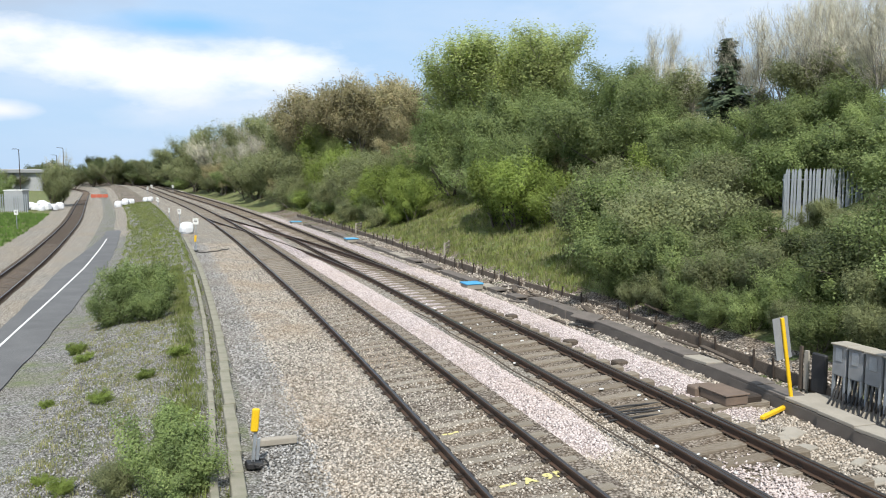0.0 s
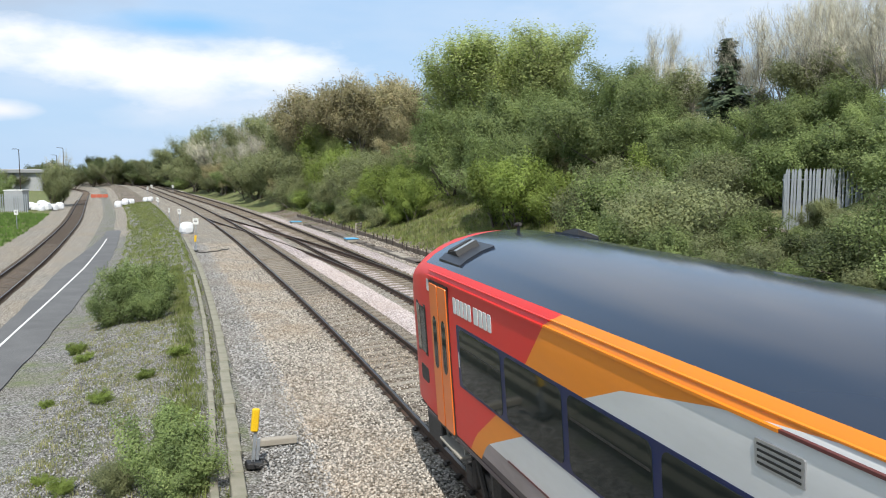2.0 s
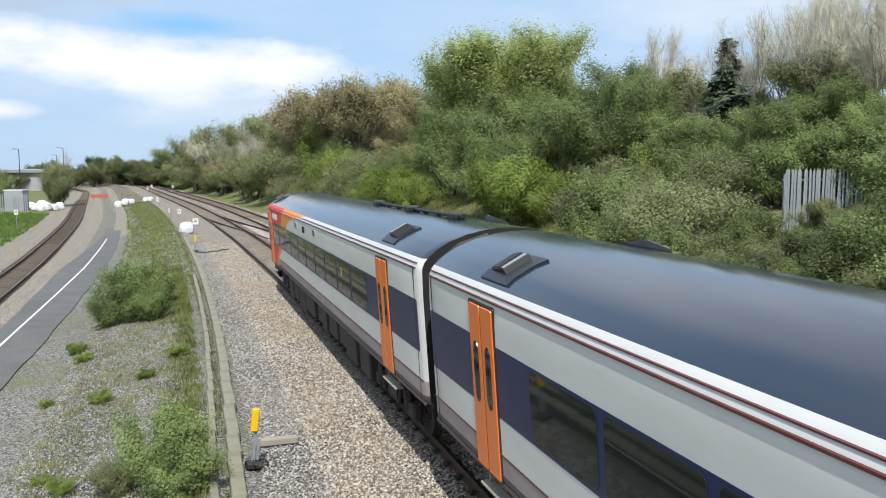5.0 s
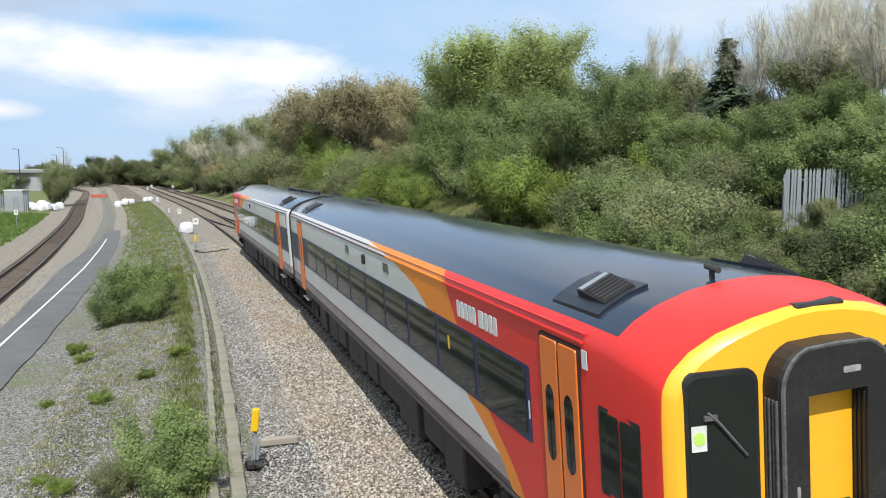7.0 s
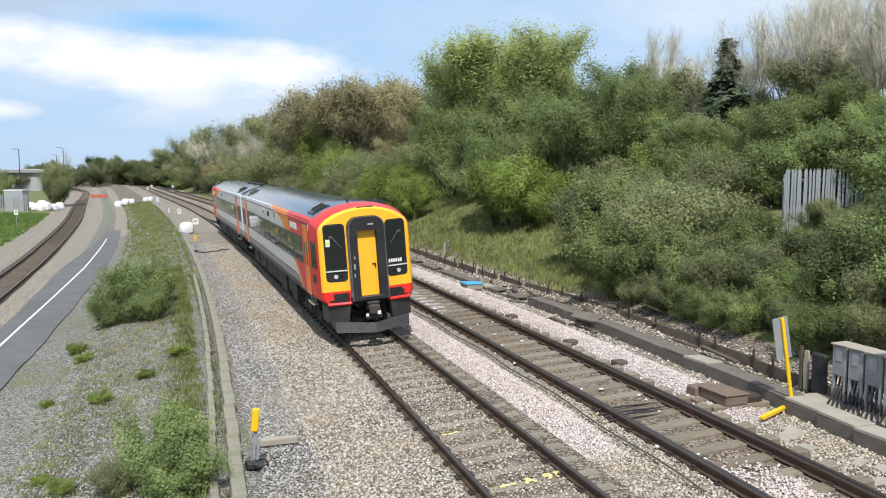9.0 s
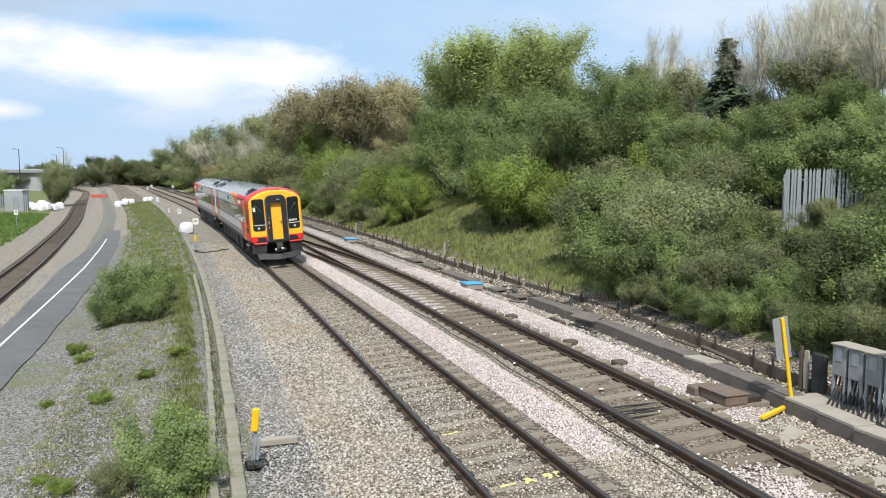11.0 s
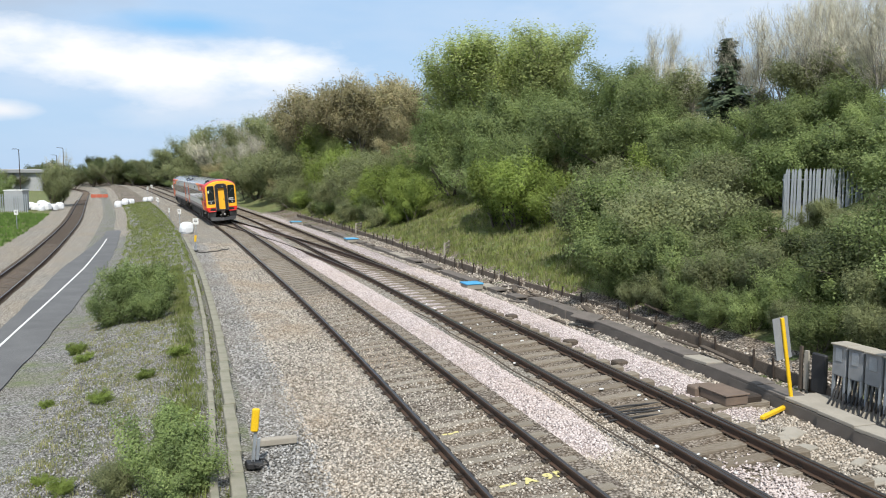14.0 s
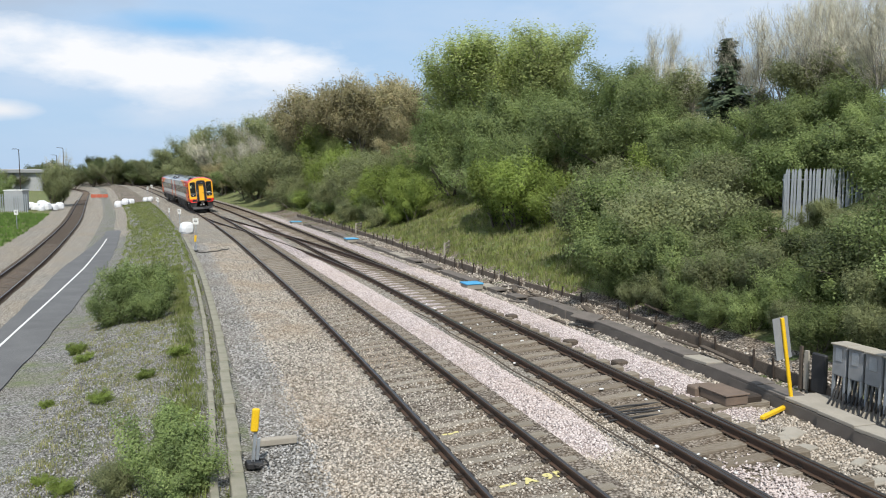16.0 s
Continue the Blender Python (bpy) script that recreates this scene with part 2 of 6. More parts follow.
M_island = gravel("mossy_gravel", (0.37, 0.365, 0.355), (0.12, 0.12, 0.115), (0.21, 0.185, 0.14), 24, 0.4, 0.35, (0.085, 0.10, 0.045), 0.48, 0.74)
M_grass_ground = gravel("bank_turf", (0.22, 0.225, 0.105), (0.11, 0.12, 0.052), (0.30, 0.26, 0.17), 9, 0.3, 0.5, (0.085, 0.105, 0.04), 0.42, 0.58)
M_scree = gravel("stony_verge", (0.36, 0.32, 0.28), (0.10, 0.09, 0.08), (0.16, 0.11, 0.07), 20, 0.6, 0.7, (0.05, 0.07, 0.02), 0.56, 0.64)
M_far = gravel("far_fields", (0.10, 0.13, 0.04), (0.05, 0.07, 0.025), (0.13, 0.12, 0.06), 1.0, 0.02, 0.5)
M_asphalt = worn("path_asphalt", (0.10, 0.10, 0.102), (0.15, 0.149, 0.148), 0.9, 0, 0.8, 90, 0.3, 0.006)
M_line = worn("road_marking", (0.72, 0.72, 0.70), (0.5, 0.5, 0.48), 0.7, 0, 3, 40)
M_conc = worn("grey_concrete", (0.34, 0.31, 0.26), (0.24, 0.215, 0.175), 0.9, 0, 1.6, 45, 0.3, 0.008)
M_kerb = worn("mossy_concrete", (0.27, 0.25, 0.20), (0.14, 0.145, 0.09), 0.95, 0, 2.5, 40, 0.4, 0.012)
M_darktimber = worn("dark_timber", (0.10, 0.078, 0.06), (0.06, 0.048, 0.04), 0.9, 0, 3, 30, 0.4, 0.01)
M_conc_dark = worn("stained_concrete", (0.15, 0.13, 0.115), (0.085, 0.075, 0.065), 0.9, 0, 2.0, 45, 0.3, 0.008)


def sleeper_mat():
    m, nt, bs = material("sleeper_concrete", 0.92, 0, 0.2)
    v = coords(nt)
    base = mixc(nt, random_of(nt), (0.265, 0.24, 0.20), (0.19, 0.17, 0.14))
    col = mixc(nt, ramp(nt, noise_tex(nt, v, 3.0, 6, 0.7), 0.4, 0.7), base, (0.16, 0.135, 0.10))
    col = mixc(nt, ramp(nt, noise_tex(nt, v, 50, 3), 0.45, 0.8), col, (0.12, 0.105, 0.085))
    nt.links.new(col, bs.inputs["Base Color"])
    bump(nt, bs, noise_tex(nt, v, 40, 4), 0.35, 0.01)
    return m


def timber_mat():
    m, nt, bs = material("sleeper_timber", 0.9, 0, 0.2)
    v = coords(nt, (1.2, 14, 14))
    base = mixc(nt, random_of(nt), (0.17, 0.145, 0.115), (0.275, 0.245, 0.20))
    col = mixc(nt, ramp(nt, noise_tex(nt, v, 3.0, 6, 0.7), 0.35, 0.7), base, (0.10, 0.075, 0.05))
    nt.links.new(col, bs.inputs["Base Color"])
    bump(nt, bs, noise_tex(nt, v, 6, 4), 0.5, 0.015)
    return m


M_sleeper, M_timber = sleeper_mat(), timber_mat()
M_rail_side = worn("rail_web_rust", (0.085, 0.05, 0.032), (0.05, 0.032, 0.024), 0.75, 0.1, 2, 40, 0.2, 0.004)
M_rail_top = worn("rail_head_worn", (0.10, 0.095, 0.10), (0.06, 0.055, 0.06), 0.32, 0.9, 1.0, 30, 0.05, 0.001)
M_iron = worn("cast_iron", (0.06, 0.045, 0.035), (0.035, 0.028, 0.024), 0.7, 0.3, 5, 40)
M_rustwood = worn("weathered_board", (0.075, 0.058, 0.045), (0.13, 0.105, 0.08), 0.9, 0, 3, 30, 0.4, 0.01)
M_rustybrown = worn("rusty_brown_paint", (0.17, 0.125, 0.095), (0.11, 0.082, 0.065), 0.8, 0, 4, 40, 0.3, 0.008)
M_yellow = worn("safety_yellow", (0.80, 0.50, 0.015), (0.70, 0.42, 0.01), 0.5, 0, 4, 40, 0.05)
M_paintmark = worn("faded_yellow", (0.62, 0.55, 0.22), (0.45, 0.40, 0.22), 0.8, 0, 8, 50, 0.2)
M_white = worn("white_sheet", (0.74, 0.75, 0.77), (0.60, 0.62, 0.66), 0.6, 0, 5, 30, 0.2, 0.01)
M_whitepaint = worn("white_paint", (0.72, 0.72, 0.70), (0.55, 0.55, 0.52), 0.5, 0, 5, 40)
M_blue = worn("blue_sheeting", (0.06, 0.30, 0.55), (0.10, 0.42, 0.66), 0.5, 0, 3, 30)
M_grey = worn("grey_cabinet_paint", (0.29, 0.30, 0.31), (0.20, 0.205, 0.21), 0.55, 0.1, 3, 40)
M_galv = worn("galvanised_steel", (0.40, 0.43, 0.46), (0.27, 0.29, 0.32), 0.5, 0.5, 3, 40)
M_shed = worn("pale_cladding", (0.36, 0.37, 0.38), (0.28, 0.29, 0.30), 0.6, 0, 0.4, 8)
M_black = worn("black_rubber", (0.022, 0.022, 0.024), (0.04, 0.038, 0.036), 0.6, 0, 3, 40)
M_orange_net = worn("orange_barrier", (0.5, 0.12, 0.07), (0.4, 0.10, 0.06), 0.7, 0, 3, 40)
M_bark = worn("bark", (0.10, 0.085, 0.07), (0.17, 0.15, 0.125), 0.95, 0, 5, 40, 0.5, 0.02)
M_birch = worn("pale_bark", (0.30, 0.27, 0.24), (0.20, 0.18, 0.16), 0.9, 0, 5, 40, 0.3, 0.02)
M_leaf_fresh = foliage("leaf_fresh", (0.235, 0.30, 0.075), (0.18, 0.24, 0.06), 0.6, 0.45)
M_leaf_green = foliage("leaf_green", (0.25, 0.31, 0.125), (0.155, 0.205, 0.085), 0.6, 0.5)
M_leaf_olive = foliage("leaf_olive", (0.27, 0.295, 0.155), (0.17, 0.195, 0.10), 0.6, 0.5)
M_leaf_brown = foliage("bud_brown", (0.345, 0.295, 0.185), (0.285, 0.275, 0.15), 0.7, 0.4)
# dark leaf of far trees; on the bank its colour stands for shade
M_leaf_deep = foliage("leaf_deep", (0.085, 0.105, 0.042), (0.06, 0.08, 0.032), 0.6, 0.25)
M_leaf_dark = foliage("needle_dark", (0.055, 0.085, 0.05), (0.075, 0.105, 0.06), 0.6, 0.1)
M_leaf_pale = foliage("leaf_pale", (0.40, 0.45, 0.19), (0.285, 0.35, 0.135), 0.6, 0.5)
M_twig = foliage("twig_grey", (0.60, 0.58, 0.49), (0.45, 0.43, 0.35), 0.9, 0.2)
M_leaf_grey = foliage("leaf_greyish", (0.14, 0.195, 0.066), (0.205, 0.26, 0.10), 0.55, 0.3)
M_blade = foliage("grass_blade", (0.19, 0.245, 0.07), (0.25, 0.27, 0.11), 0.6, 0.35)
M_blade_lush = foliage("grass_lush", (0.12, 0.21, 0.05), (0.17, 0.26, 0.07), 0.6, 0.35)
M_blade_dry = foliage("grass_dry", (0.27, 0.25, 0.15), (0.18, 0.20, 0.085), 0.7, 0.3)

# ---- ground: one sheet, banded along the line ----
def make_ground():
    S = np.concatenate([np.arange(-60, 70, 1.0), np.arange(70, 200, 3.0), np.arange(200, S_END, 10.0)])
    D = np.array([-260, -160, -100, -60, -40, -30, -24, -21, -19, -17.5, -16.2, -15.4, -14.6, -12.9, -12.2, -11.7, -11.2, -10.4, -9.6, -9.0, -8.4, -7.6, -7, -6.4, -5.8, -5.2, -4.8, -3.9, -3.2, -2.4, -1.7, -1.2, 0, 1.2, 1.7, 2.4, 3.0, 4.5, 5.2, 6.2, 6.9, 7.5, 8.2, 9.0, 10, 11, 12, 13.2, 14.4, 15.5, 17, 19, 22, 26, 30, 36, 45, 65, 90, 150, 260])
    g = Geo()
    V, F, Mi = [], [], []
    for s in S:
        for d in D:
            dd = d * (1 - 0.5 * max(0, min(1, (s - 150) / 100))) if d < -60 else d
            z = float(ground_z(s, dd))
            a = 0.02 if -4.8 <= d <= 7 else (0.06 if -11 < d < -4.8 else (0.16 if d > 9 else 0.05))
            if -12.5 < d < -7.3:
                a = 0.0
            z += a * noise.noise(Vector((s * 0.45, dd * 0.5, 0))) + (0.5 * a * noise.noise(Vector((s * 1.3, dd * 1.3, 5))))
            V.append(tuple(at(s, dd, z)))
    nd = len(D)
    for i in range(len(S) - 1):
        for j in range(nd - 1):
            dm = (D[j] + D[j + 1]) / 2
            F.append((i * nd + j, i * nd + j + 1, (i + 1) * nd + j + 1, (i + 1) * nd + j))
            sm = S[i]
            k = 0 if -4.0 < dm < 7.0 else (5 if dm < -65 or dm > 65 else (4 if 7.0 < dm < 9.2 else (1 if dm > 9 else (2 if -9 < dm < -4 else (0 if -17 < dm < -10 else 3)))))
            if -8.5 < dm < -4 and sm > 38:
                k = 2 if sm < 132 else 4
            if sm > 95 and dm > 6.5:
                k = 1
            if -12 < dm < -7.6 and sm > 72:
                k = 0
            if -10.3 < dm < -9:
                k = 2
            if -4.0 < dm < -2.9 and sm < 60:
                k = 6
            Mi.append({6: 5, 0: 0, 1: 1, 2: 2, 3: 1, 4: 4, 5: 3}[k])
    g.v, g.f, g.m, g.n = [np.array(V)], F, Mi, len(V)
    ob = part("ground", g, [M_ballast, M_grass_ground, M_island, M_far, M_scree, M_greyballast], smooth=True)
    tagged(ob, "stony railway ground rising to a grassy bank", "ground", kind="structure")


make_ground()


def far_plain():
    g = Geo()
    n = 48
    v = [(0, 0, -6.0)]
    for r in (250, 700, 2500, 4800):
        v += [(math.cos(2 * math.pi * k / n) * r, math.sin(2 * math.pi * k / n) * r, -6.0 + (0 if r < 600 else 3.5)) for k in range(n)]
    f = [(0, 1 + k, 1 + (k + 1) % n) for k in range(n)]
    for q in range(3):
        f += [(1 + q * n + k, 1 + (q + 1) * n + k, 1 + (q + 1) * n + (k + 1) % n, 1 + q * n + (k + 1) % n) for k in range(n)]
    g.add(v, f)
    tagged(part("distance", g, M_far), "flat far fields reaching the horizon", "ground", kind="structure")


far_plain()


# ---- asphalt path with its white edge line ----
def strip(geo, s_arr, d0, d1, z, mi=0, thick=0.0):
    a, b = ats(s_arr, np.broadcast_to(d0, s_arr.shape), z), ats(s_arr, np.broadcast_to(d1, s_arr.shape), z)
    n = len(s_arr)
    v = np.concatenate([a, b])
    f = [(i, n + i, n + i + 1, i + 1) for i in range(n - 1)]
    if thick:
        lo = v - np.array([0, 0, thick])
        v = np.concatenate([v, lo])
        m = 2 * n
        f += [(i, i + 1, m + i + 1, m + i) for i in range(n - 1)] + [(n + i + 1, n + i, m + n + i, m + n + i + 1) for i in range(n - 1)]
        f += [(0, m, m + n, n), (n - 1, 2 * n - 1, m + 2 * n - 1, m + n - 1)]
    geo.add(v, f, mi)


sp = np.arange(-10, 82, 1.0)
wig = 0.02 * np.sin(sp * 0.9) + 0.012 * np.sin(sp * 2.3)
road_z = -0.70
g = Geo()
strip(g, sp, np.interp(sp, [0, 33, 51, 75], [-11.7, -10.85, -10.8, -9.6]) + wig, np.interp(sp, [0, 24, 52, 75], [-10.1, -9.35, -8.48, -8.4]) + wig * 1.4, road_z, 0, 0.4)
road = tagged(part("road", g, M_asphalt), "narrow grey asphalt path along the railway", "path", kind="structure")
g = Geo()
sl = np.arange(4, 72, 0.5)
dl = np.interp(sl, [0, 33, 51, 75], [-11.2, -10.27, -9.62, -9.25])
strip(g, sl, dl - 0.04, dl + 0.04, road_z + 0.005, 0, 0.01)
part("edge_line", g, M_line, road, "worn white painted edge line")

# ---- rails ----
HEAD = [(-.035, -.006), (-.029, 0), (.029, 0), (.035, -.006), (.035, -.038), (.010, -.05), (.010, -.135), (.07, -.148), (.07, -.159), (-.07, -.159), (-.07, -.148), (-.010, -.135), (-.010, -.05), (-.035, -.038)]


def rail_mesh(s_arr, d_arr, z_arr):
    n, k = len(s_arr), len(HEAD)
    v = np.concatenate([ats(s_arr, d_arr + hx, z_arr + hz) for hx, hz in HEAD])
    f, mi = [], []
    for a in range(k):
        b = (a + 1) % k
        for i in range(n - 1):
            f.append((a * n + i, a * n + i + 1, b * n + i + 1, b * n + i))
            mi.append(1 if a == 1 else 0)
    f += [tuple(a * n for a in range(k)), tuple(a * n + n - 1 for a in reversed(range(k)))]
    mi += [0, 0]
    g = Geo()
    g.add(v, f)
    g.m = mi
    return g


def srange(a, b):
    near = np.arange(a, min(b, 110), 1.0)
    return np.concatenate([near, np.arange(max(a, 110), b, 3.0), [b]])


SLEEP = Geo().box((0, 0, 0), (2.5, 0.27, 0.2), 0, 0.03).mesh("sleeper", M_sleeper)
DARKTIMBER = Geo().box((0, 0, 0), (2.55, 0.27, 0.18), 0, 0.012).mesh("sleeper", M_darktimber)
TIMBER = Geo().box((0, 0, 0), (2.62, 0.28, 0.18), 0, 0.012).mesh("sleeper", M_timber)


def clip_geo(g, m, v, fresh=False):
    """The chair and clips that hold one rail on a sleeper."""
    g.box(m @ Vector((v, 0, -.145)), (0.30, 0.15, 0.03), 0, 0, m.to_3x3().to_4x4())
    for sg in (-1, 1):
        g.box(m @ Vector((v + sg * .085, 0.0, -.12)), (0.05, 0.10, 0.055), 0, 0, m.to_3x3().to_4x4())


def make_track(name, label, d0, z0, s0, s1, pitch, mesh, cant, parts_from, parts_to, top=-0.165):
    tr = thing(name, label, "railway track", group="railway tracks", kind="structure")
    c = cant
    for sg in (-1, 1):
        s_arr = srange(s0, s1)
        part("rail", rail_mesh(s_arr, d0 + sg * .7525 + 0 * s_arr, z0 + sg * .7525 * math.sin(c) + 0 * s_arr), [M_rail_side, M_rail_top], tr, "rust-brown steel rail with a dark polished head")
    rest, clips = Geo(), Geo()
    s, i = s0 + 0.3, 0
    hz = 0.1 if mesh is SLEEP else 0.09
    while s < s1 - 1:
        jit = 0.02 * math.sin(i * 12.9)
        base = on(s + jit, d0, z0, 0.4 * math.sin(i * 7.7))
        m = base @ pose(0, 0, 0, 0, -math.degrees(c), 0)
        if parts_from <= s <= parts_to:
            part("sleeper", mesh, None, tr, m=m @ pose(0.03 * math.sin(i * 3.1), 0, top - hz + 0.008 * math.sin(i * 5.3)))
        elif s < 190:
            rest.box(m @ Vector((0, 0, top - hz)), (2.5, .27, .2), 0, 0, m.to_3x3().to_4x4())
        if 4 < s < 75:
            for v in (-.7525, .7525):
                clip_geo(clips, m, v)
        s += pitch
        i += 1
    if rest.v:
        tagged(part("far_sleepers", rest, M_sleeper if mesh is SLEEP else (M_timber if mesh is TIMBER else M_darktimber), tr), kind="stuff")
    if clips.v:
        tagged(part("rail_clips", clips, M_iron, tr), kind="stuff")
    return tr



# ---- the two-car train ----
CAR_L, GAP = 22.57, 0.64
P_red = paint("livery_red", (0.62, 0.026, 0.022), 0.42, 0.10, spec=0.3, coat=0.06)
P_orange = paint("livery_orange", (0.72, 0.22, 0.015), 0.42, 0.10, spec=0.3, coat=0.06)
P_white = paint("livery_white", (0.57, 0.57, 0.56), 0.38, 0.16, coat=0.25)
P_navy = paint("livery_navy", (0.006, 0.014, 0.070), 0.35, 0.04, spec=0.3)
P_roof = paint("roof_blue_grey", (0.014, 0.025, 0.048), 0.15, 0.12, (0.035, 0.038, 0.042), 0.42, 0.30)
P_yellow = paint("front_yellow", (0.86, 0.42, 0.02), 0.4, 0.08, coat=0.25)
P_sole = paint("solebar_grime", (0.085, 0.065, 0.065), 0.7, 0.5, (0.05, 0.04, 0.03))
P_skirt = paint("skirt_dusty_grey", (0.30, 0.25, 0.24), 0.6, 0.55, (0.10, 0.08, 0.07))
P_door = paint("door_orange", (0.69, 0.155, 0.02), 0.42, 0.12, coat=0.2)
P_under = worn("underframe_grime", (0.045, 0.04, 0.036), (0.075, 0.06, 0.048), 0.85, 0, 4, 40, 0.3, 0.01)
P_plough = worn("plough_grey", (0.035, 0.035, 0.037), (0.06, 0.058, 0.058), 0.6, 0.1, 3, 30)
P_hood = worn("gangway_rubber", (0.014, 0.014, 0.015), (0.030, 0.029, 0.029), 0.5, 0, 2.5, 30, 0.2, 0.01)
P_fold = worn("scuffed_rubber", (0.07, 0.07, 0.072), (0.16, 0.155, 0.15), 0.6, 0, 3, 30, 0.2, 0.01)
P_scuff = worn("rubbed_grey", (0.34, 0.34, 0.34), (0.10, 0.10, 0.10), 0.7, 0, 14, 60)
P_roof_pale = paint("cowl_grey", (0.22, 0.25, 0.28), 0.4, 0.2)
P_vent = paint("vent_dark_navy", (0.007, 0.011, 0.020), 0.4, 0.15)
P_maroon = paint("cantrail_maroon", (0.10, 0.02, 0.02), 0.5, 0.3)


def glass_dark(name):
    m, nt, bs = material(name, 0.05, 0, 0.3)
    bs.inputs["Base Color"].default_value = (0.016, 0.020, 0.018, 1)
    bs.inputs["IOR"].default_value = 1.32
    n = noise_tex(nt, coords(nt, (0.6, 0.6, 0.6)), 1.5, 2)
    bump(nt, bs, n, 0.02, 0.02)
    return m


P_glass = glass_dark("tinted_glass")
P_lens = material("lamp_lens", 0.1, 0, 0.8)[0]
P_lens.node_tree.nodes["Principled BSDF"].inputs["Base Color"].default_value = (0.42, 0.43, 0.43, 1)
P_silver = worn("bare_metal", (0.55, 0.55, 0.56), (0.42, 0.42, 0.43), 0.35, 0.7, 4, 40)
P_label = worn("label_green", (0.45, 0.75, 0.12), (0.55, 0.8, 0.2), 0.5)

# half section of the body: (half width, height)
SEC = [(1.27, 1.13), (1.345, 1.22), (1.35, 1.30), (1.35, 1.44), (1.35, 1.53), (1.35, 1.98), (1.35, 2.40), (1.35, 2.79), (1.345, 3.05), (1.335, 3.26), (1.325, 3.31), (1.285, 3.385), (1.235, 3.44), (1.09, 3.55), (0.86, 3.66), (0.56, 3.745), (0.25, 3.79), (0.0, 3.80)]
RED_Z, RED_U = [1.1, 1.5, 1.95, 2.85, 3.31, 3.44], [2.8, 3.2, 3.95, 5.04, 5.48, 5.72]
ORA_Z, ORA_U = [1.1, 1.5, 1.98, 2.85, 3.08, 3.2, 3.31, 3.385, 3.44], [3.2, 3.6, 4.8, 6.4, 7.1, 7.7, 8.7, 9.7, 10.7]


def bow(v, u):
    """The cab's face curves back towards its sides."""
    return u + (0.06 + 0.10 * min(1.0, max(0.0, (abs(v) - 0.50) / 0.60))) * max(0.0, 1 - max(u, 0) / 0.9)


def bowed(g):
    g.v = [np.array([(x, bow(x, y), z) for x, y, z in q]) for q in g.v]
    return g


def hug(g):
    """Lays a side piece against the tapering cab side."""
    g.v = [np.array([(math.copysign(1.35 * cab_inset(y) + abs(x) - 1.338, x), bow(1.3, y), z) for x, y, z in q]) for q in g.v]
    return g


def cab_inset(u):
    """How far the section draws in towards the cab's front."""
    t = max(0.0, 1 - u / 1.3)
    return 1 - 0.055 * t ** 2 - 0.045 * max(0.0, 1 - u / 0.10) ** 2


def section_at(u):
    k = cab_inset(u) - 0.05 * max(0.0, 1 - (CAR_L - u) / 0.14) ** 2
    dz = 0.13 * max(0.0, 1 - u / 1.3) ** 2 + 0.04 * max(0.0, 1 - u / 0.10) ** 2
    return [(v * k, z - dz * float(np.interp(z, [2.6, 3.31, 3.44, 3.8], [0, 1.35, 1.3, 0.95]))) for v, z in SEC]


